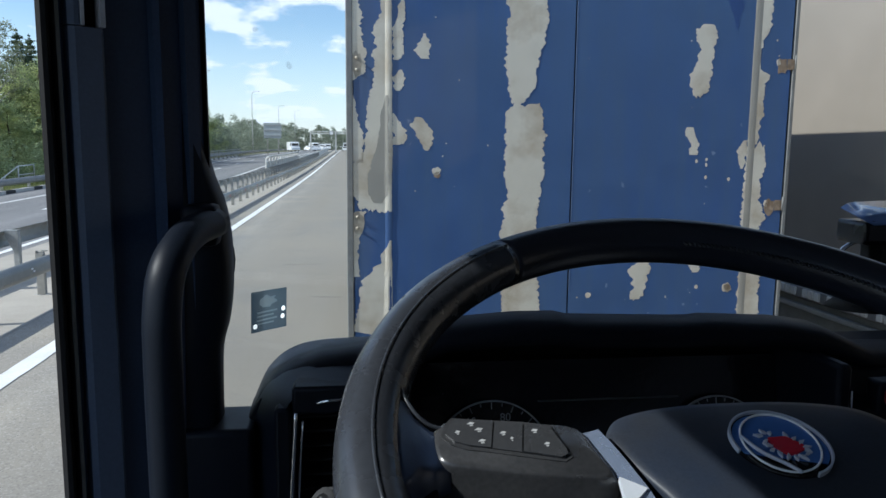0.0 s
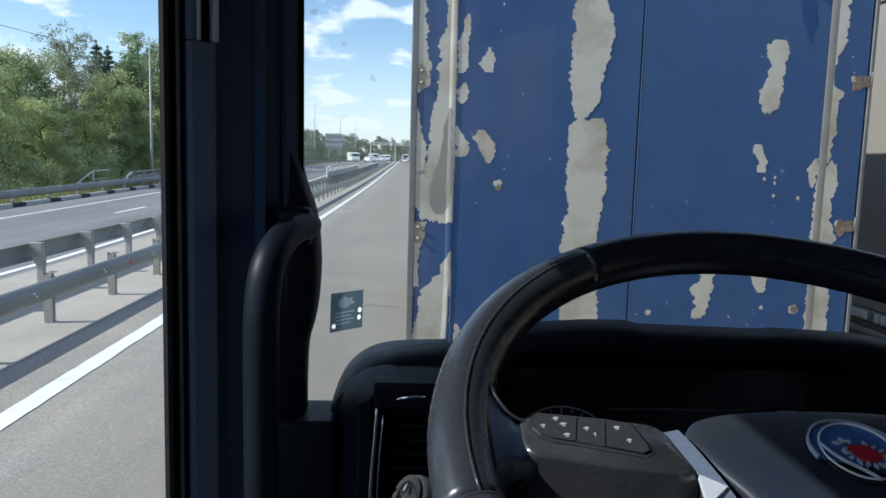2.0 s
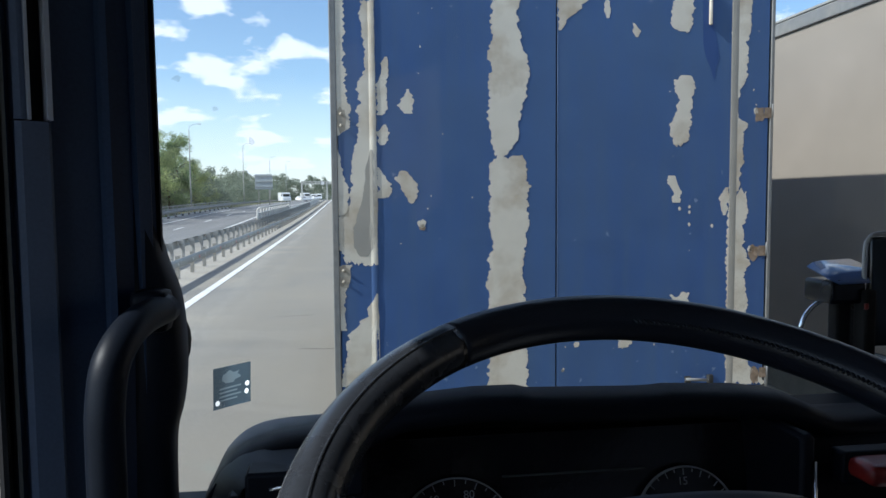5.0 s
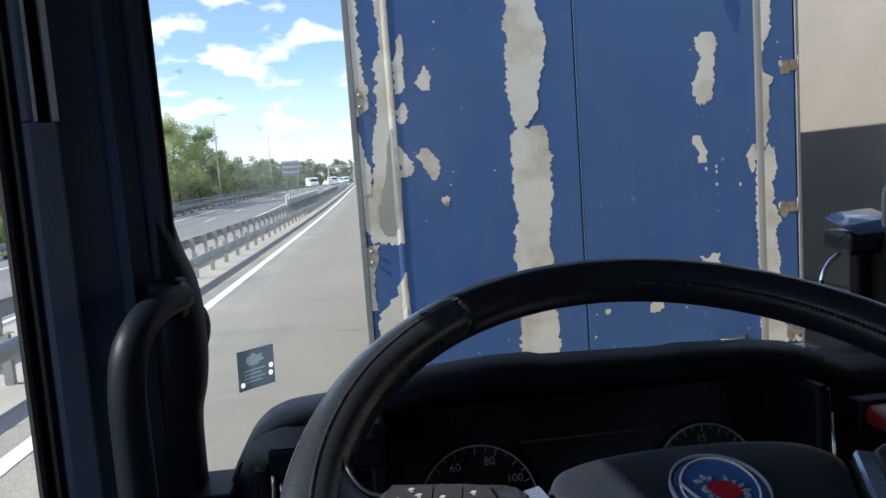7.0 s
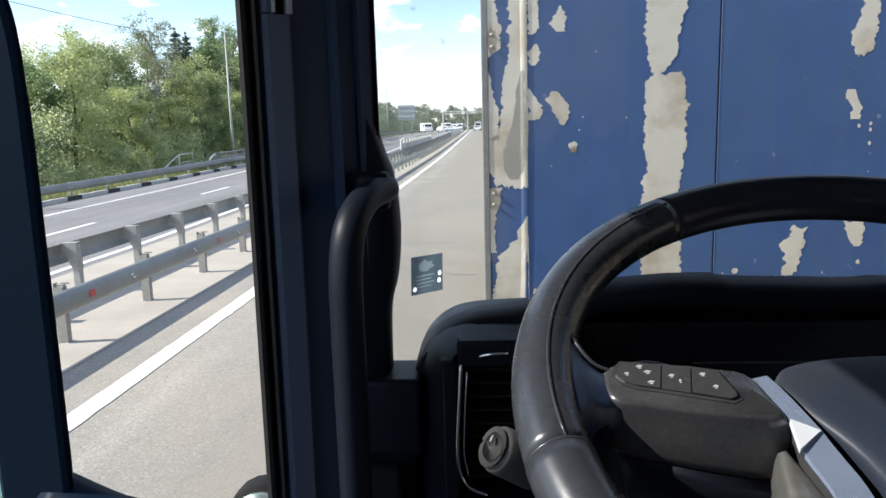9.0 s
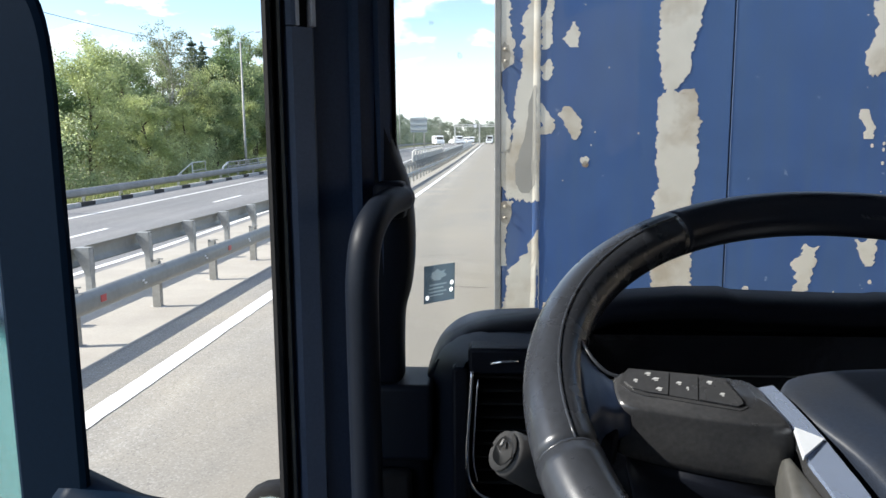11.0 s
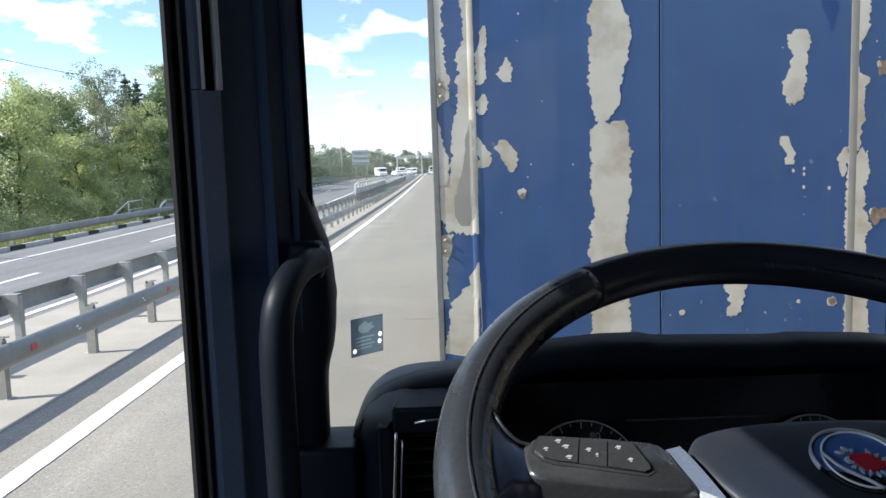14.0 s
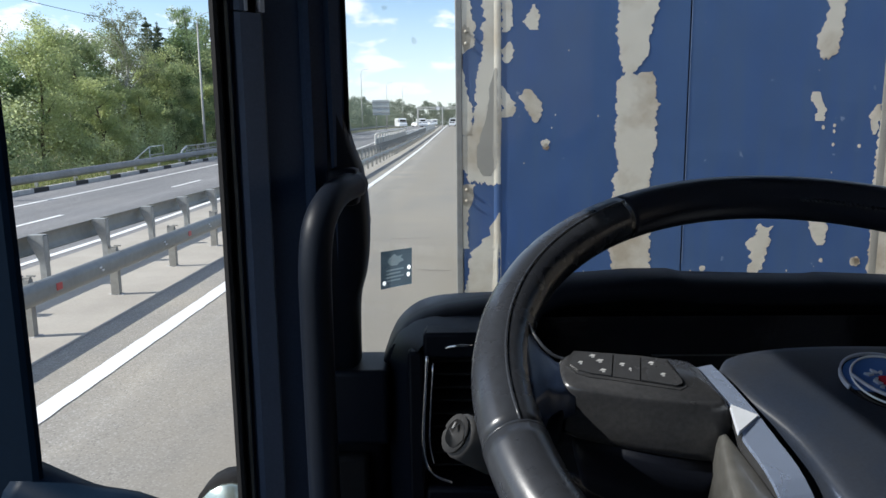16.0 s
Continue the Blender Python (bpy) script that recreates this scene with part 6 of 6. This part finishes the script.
def spoke(s):
    """The switch pod, its keys and the bright strip on one side; s is -1 for the driver's left."""
    pod_out = [(q.x, q.y) for q in bend([(0.0935, 0.012), (0.101, 0.018), (0.130, 0.0225), (0.160, 0.0265), (0.172, 0.024), (0.178, 0.016), (0.178, 0.002), (0.173, -0.006), (0.150, -0.012), (0.110, -0.0185), (0.0865, -0.0185), (0.0895, -0.002)], 3)]
    depth = lambda u, z: z if z > -0.01 else -0.01 + (z + 0.01) * (0.68 + 0.32 * min(max((0.178 - u) / 0.088, 0), 1))
    rings = []
    for z, grow, shift in ((-0.0330, 0.88, -0.0095), (-0.031, 0.95, -0.009), (-0.026, 0.985, -0.0075), (-0.015, 1.0, -0.004), (-0.0085, 0.99, -0.0015), (-0.0045, 0.97, -0.0005), (-0.0015, 0.94, 0.0), (0.0006, 0.905, 0.0), (0.0020, 0.86, 0.0)):
        rings.append([(s * (0.137 + (u - 0.137) * grow), 0.004 + (v - 0.004) * grow + shift, depth(u, z)) for u, v in pod_out])
    if s > 0:
        rings = [r[::-1] for r in rings]
    pod = part("switch_pod", loft(rings), POD, wheel, "dusty grey switch pod")
    def flat(q):
        pts = [(s * u, v) for u, v in q]
        return pts if s < 0 else pts[::-1]

    part("key_frame", prism(flat([(0.1715, 0.0120), (0.1690, 0.0190), (0.1650, 0.0243), (0.1275, 0.0197), (0.1135, 0.0165), (0.1085, -0.0010), (0.1080, -0.0050), (0.1125, -0.0078), (0.1335, -0.0032), (0.1480, 0.0003), (0.1600, 0.0026), (0.1670, 0.0060)]), 0.0002, 0.0025), POD, pod, "raised grey frame round the keys")
    for k, q in enumerate((((0.1690, 0.0125), (0.1665, 0.0185), (0.1630, 0.0225), (0.1437, 0.0204), (0.1477, 0.0024), (0.1585, 0.0046), (0.1650, 0.0075)), ((0.1430, 0.0202), (0.1287, 0.0180), (0.1328, -0.0010), (0.1470, 0.0022)), ((0.1280, 0.0178), (0.1155, 0.0150), (0.1105, -0.0008), (0.1105, -0.0040), (0.1140, -0.0058), (0.1321, -0.0014)))):
        part("switch", prism(flat(q), 0.0024, (0.0036, 0.0032, 0.0040)[k]), KEY, pod, "black rocker switch")
    for u, v, w in ((0.1630, 0.0135, 0.0020), (0.1555, 0.0190, 0.0027), (0.1520, 0.0148, 0.0031), (0.1515, 0.0070, 0.0028), (0.1400, 0.0122, 0.0024), (0.1362, 0.0082, 0.0012), (0.1240, 0.0122, 0.0026), (0.1195, 0.0030, 0.0022)):
        z = 0.0038 if u > 0.145 else (0.0034 if u > 0.13 else 0.0042)
        part("mark", prism([(s * u - w * 0.75, v - 0.0006), (s * u + w * 0.3, v - 0.0009), (s * u + w * 0.75, v + 0.0003), (s * u - w * 0.1, v + 0.0009)], z - 0.0004, z), ICON, pod)
        part("mark", prism([(s * u - w * 0.2, v - 0.0020), (s * u + w * 0.4, v - 0.0018), (s * u + w * 0.3, v - 0.0012), (s * u - w * 0.3, v - 0.0013)], z - 0.0004, z), ICON, pod)
    part("pod_base", loft([[(s * (0.132 + (u - 0.137) * g), -0.014 + (v - 0.004) * g, depth(u, z)) for u, v in (pod_out if s < 0 else pod_out[::-1])] for z, g in ((-0.085, 0.72), (-0.055, 0.84), (-0.0333, 0.88))]), PLASTIC, pod, "black lower housing")
    web = []
    for u, v0, v1, z0, z1 in ((0.168, -0.010, 0.021, -0.022, -0.001), (0.176, -0.011, 0.022, -0.020, 0.001), (0.184, -0.016, 0.028, -0.017, 0.005), (0.191, -0.028, 0.042, -0.015, 0.009), (0.197, -0.046, 0.066, -0.013, 0.011)):
        pts = [(v0, z0), (v0 - 0.001, 0.5 * (z0 + z1)), (v0 + 0.003, z1 - 0.002), (v0 + 0.008, z1), (v1 - 0.008, z1), (v1 - 0.003, z1 - 0.002), (v1 + 0.001, 0.5 * (z0 + z1)), (v1, z0)]
        web.append([(s * u, v, z) for v, z in (pts if s < 0 else pts[::-1])])
    part("spoke_web", loft(web), SHEEN, wheel, "satin blue-black spoke web")
    part("web_welt", tube(bend([(s * 0.170, 0.0195, 0.0), (s * 0.177, 0.021, 0.002), (s * 0.184, 0.0265, 0.006), (s * 0.1905, 0.040, 0.0095), (s * 0.196, 0.063, 0.0115)], 5), 0.0011, 6), GRIP, wheel, "raised grey welt")
    # black block added for the shade in the gap between pod and rim
    part("pod_shadow_gap", block(*sorted((s * 0.174, s * 0.19)), -0.016, 0.016, -0.034, -0.008, 0.004), PLASTIC, wheel)
    path = bend([(s * 0.0945, 0.0150, 0.000), (s * 0.0900, 0.002, 0.001), (s * 0.0835, -0.020, 0.001), (s * 0.0815, -0.037, 0.000), (s * 0.0755, -0.063, -0.002), (s * 0.067, -0.100, -0.02), (s * 0.064, -0.17, -0.02)], 5)
    rings, under = [], []
    for i, p in enumerate(path):
        w = 0.0048 + 0.0037 * min(max((-0.018 - p.y) / 0.019, 0), 1)
        rings.append([(p.x + s * (w * a - 0.002), p.y - 0.001 * a, p.z + h) for a, h in ((1.0, -0.0040), (-1.0, -0.0045), (-1.0, -0.0035), (-0.8, -0.0008), (1.0, -0.0014))])
        under.append([(p.x + s * (w * a - 0.002), p.y - 0.001 * a, p.z + h) for a, h in ((0.98, -0.012), (-0.98, -0.012), (-0.98, -0.0047), (0.98, -0.0042))])
    part("strip_body", loft(under, smooth=False), POD, wheel)
    part("bright_strip", loft(rings, smooth=False), STRIP, wheel, "satin chrome strip")
    tri = [(s * 0.0885, -0.0175), (s * 0.0768, -0.0250), (s * 0.0905, -0.0365)]
    part("bright_facet", prism(tri if s > 0 else tri[::-1], -0.002, 0.0014), STRIP_GLINT, wheel, "strip facet coloured as a bright glint")
    low = bend([(0.0915, -0.024), (0.0885, -0.034), (0.0805, -0.066), (0.075, -0.110), (0.080, -0.150), (0.096, -0.125), (0.1015, -0.075), (0.0975, -0.038), (0.0945, -0.025)], 3)
    low = low if s < 0 else low[::-1]
    part("lower_spoke", loft([[(s * (0.094 + (q.x - 0.094) * g), -0.075 + (q.y + 0.075) * g, z) for q in low] for z, g in ((-0.055, 0.90), (-0.022, 1.0), (-0.014, 0.985), (-0.0105, 0.94), (-0.009, 0.84))]), DUSTY, wheel, "dusty grey lower spoke")


spoke(-1)
spoke(1)
edge = bend([(-0.084, 0.017), (-0.0745, 0.0315), (-0.057, 0.0385), (-0.03, 0.0425), (0.0, 0.0435), (0.03, 0.0425), (0.057, 0.0385), (0.0745, 0.0315), (0.084, 0.017), (0.075, -0.008), (0.062, -0.04), (0.055, -0.09), (0.045, -0.12), (0.0, -0.13), (-0.045, -0.12), (-0.055, -0.09), (-0.062, -0.04), (-0.075, -0.008), (-0.084, 0.017)], 4)[:-1]
rings = []
for grow, z in ((0.97, -0.05), (1.0, -0.014), (1.0, -0.007), (0.992, -0.004), (0.97, -0.002), (0.90, -0.0005), (0.75, 0.001), (0.5, 0.002), (0.2, 0.003)):
    rings.append([(p.x * grow, -0.03 + (p.y + 0.03) * grow, z) for p in edge])
LEVEL = pose(0, -0.03, 0, -6) @ pose(0, 0.03, 0)
part("airbag_cover", loft(rings), PAD, wheel, "domed dark navy airbag cover", at=LEVEL)
badge = part("badge", disc(0.0245, 0.0002, 0.0040, 40), DIAL, wheel, "round badge in blue, red and silver", at=LEVEL @ pose(0.0025, -0.001, 0, 0, 0, -24))
part("badge_field", prism([(0.0235 * math.cos(a), 0.0225 * math.sin(a)) for a in [math.pi * (k / 24 * 1.35 - 0.12) for k in range(25)]], 0.0040, 0.0046), BADGE_BLUE, badge)
part("badge_ring", ring(0.0242, 0.0253, 0.003, 0.0058, 48, -50.0, 215.0), SLOT_PALE, badge, "thin silver ring")
part("badge_ring", tube([(0.0195 * math.cos(a), 0.0225 * math.sin(a), 0.0052) for a in [2 * math.pi * k / 48 for k in range(49)]], 0.0006, 6), SIGN_WHITE, badge)
part("badge_band", tube(bend([(-0.0195, -0.003, 0.0056), (-0.010, -0.0125, 0.0058), (0.001, -0.0175, 0.0058), (0.008, -0.0215, 0.0056)], 5), 0.0010, 6), SLOT_PALE, badge)
part("badge_red", prism([(0.003 + 0.0085 * math.cos(a) * (1 + 0.18 * math.sin(3 * a)), -0.002 + 0.0062 * math.sin(a) * (1 + 0.12 * math.cos(4 * a))) for a in [2 * math.pi * k / 28 for k in range(28)]], 0.0046, 0.0058), BADGE_RED, badge)
rng = random.Random(9)
for k in range(16):
    a = 2 * math.pi * k / 16
    u, v = 0.003 + 0.0100 * math.cos(a), -0.002 + 0.0082 * math.sin(a)
    w = rng.uniform(0.0010, 0.0026)
    part("badge_flake", prism([(-w, -0.0007), (0.0, -0.0011), (w * 1.3, 0.0), (0.0, 0.0011)], 0.0047, 0.0060), SLOT_PALE, badge, at=pose(u - (0.004 if k in (5, 6, 7) else 0), v + rng.uniform(-0.001, 0.001), 0, 0, 0, math.degrees(a) + rng.uniform(-50, 50)))
part("hub", tube([(0, -0.02, -0.05), (0, -0.02, -0.14)], [0.06, 0.05], 20), PLASTIC, wheel)

# steering column and stalk
column = thing("steering_column", "black steering column shroud with a grey stalk", "steering column", (-0.229, 1.0, 2.05))
part("shroud", loft([[(x * k, y, z) for x, z in ((-0.06, -0.05), (-0.07, 0.0), (-0.055, 0.05), (0.0, 0.065), (0.055, 0.05), (0.07, 0.0), (0.06, -0.05), (0, -0.08))] for y, z0, k in ((-0.07, 0, 0.85), (-0.05, 0, 1.0), (0.16, 0, 1.0))]), PLASTIC, column)
knob_at = Vector((-0.462, 0.921, 2.2255))
root = Vector((-0.335, 0.985, 2.135))
ax = (root - knob_at).normalized()
base = Vector((-0.229, 1.0, 2.05))
seg = lambda d0, d1, r0, r1: tube([knob_at + ax * d0 - base, knob_at + ax * (d0 + 0.003) - base, knob_at + ax * (d1 - 0.003) - base, knob_at + ax * d1 - base], [r0 * 0.88, r0, r1, r1 * 0.9], 20)
stalk = part("stalk", seg(0.0, 0.036, 0.0155, 0.0165), STALK, column, "grey stalk end with a turning cap")
part("stalk_cap", seg(-0.002, 0.0005, 0.0118, 0.0135), STALK, stalk)
part("stalk_mark", tube([knob_at - ax * 0.0035 + Vector((0.0, -0.002, 0.004)) - base, knob_at - ax * 0.0035 + Vector((0.002, 0.002, 0.006)) - base], 0.0012, 6), DIM_PRINT, stalk)
part("stalk_ring", seg(0.038, 0.058, 0.0150, 0.0140), STALK, stalk)
part("column_lever", block(-0.115, -0.090, -0.114, -0.050, 0.07, 0.163, 0.006, 3), STALK, column, "grey end of the lower lever")
part("stalk_mark", tube([knob_at + ax * 0.047 + Vector((-0.004, -0.011, 0.008)) - base, knob_at + ax * 0.049 + Vector((-0.001, -0.012, 0.008)) - base], 0.0024, 6), ICON, stalk)
part("stalk_arm", seg(0.058, 0.185, 0.009, 0.010), SATIN, stalk)
part("column_lever", block(0.0, 0.03, -0.115, -0.08, 0.085, 0.1, 0.005), POD, column, "grey tilt lever")
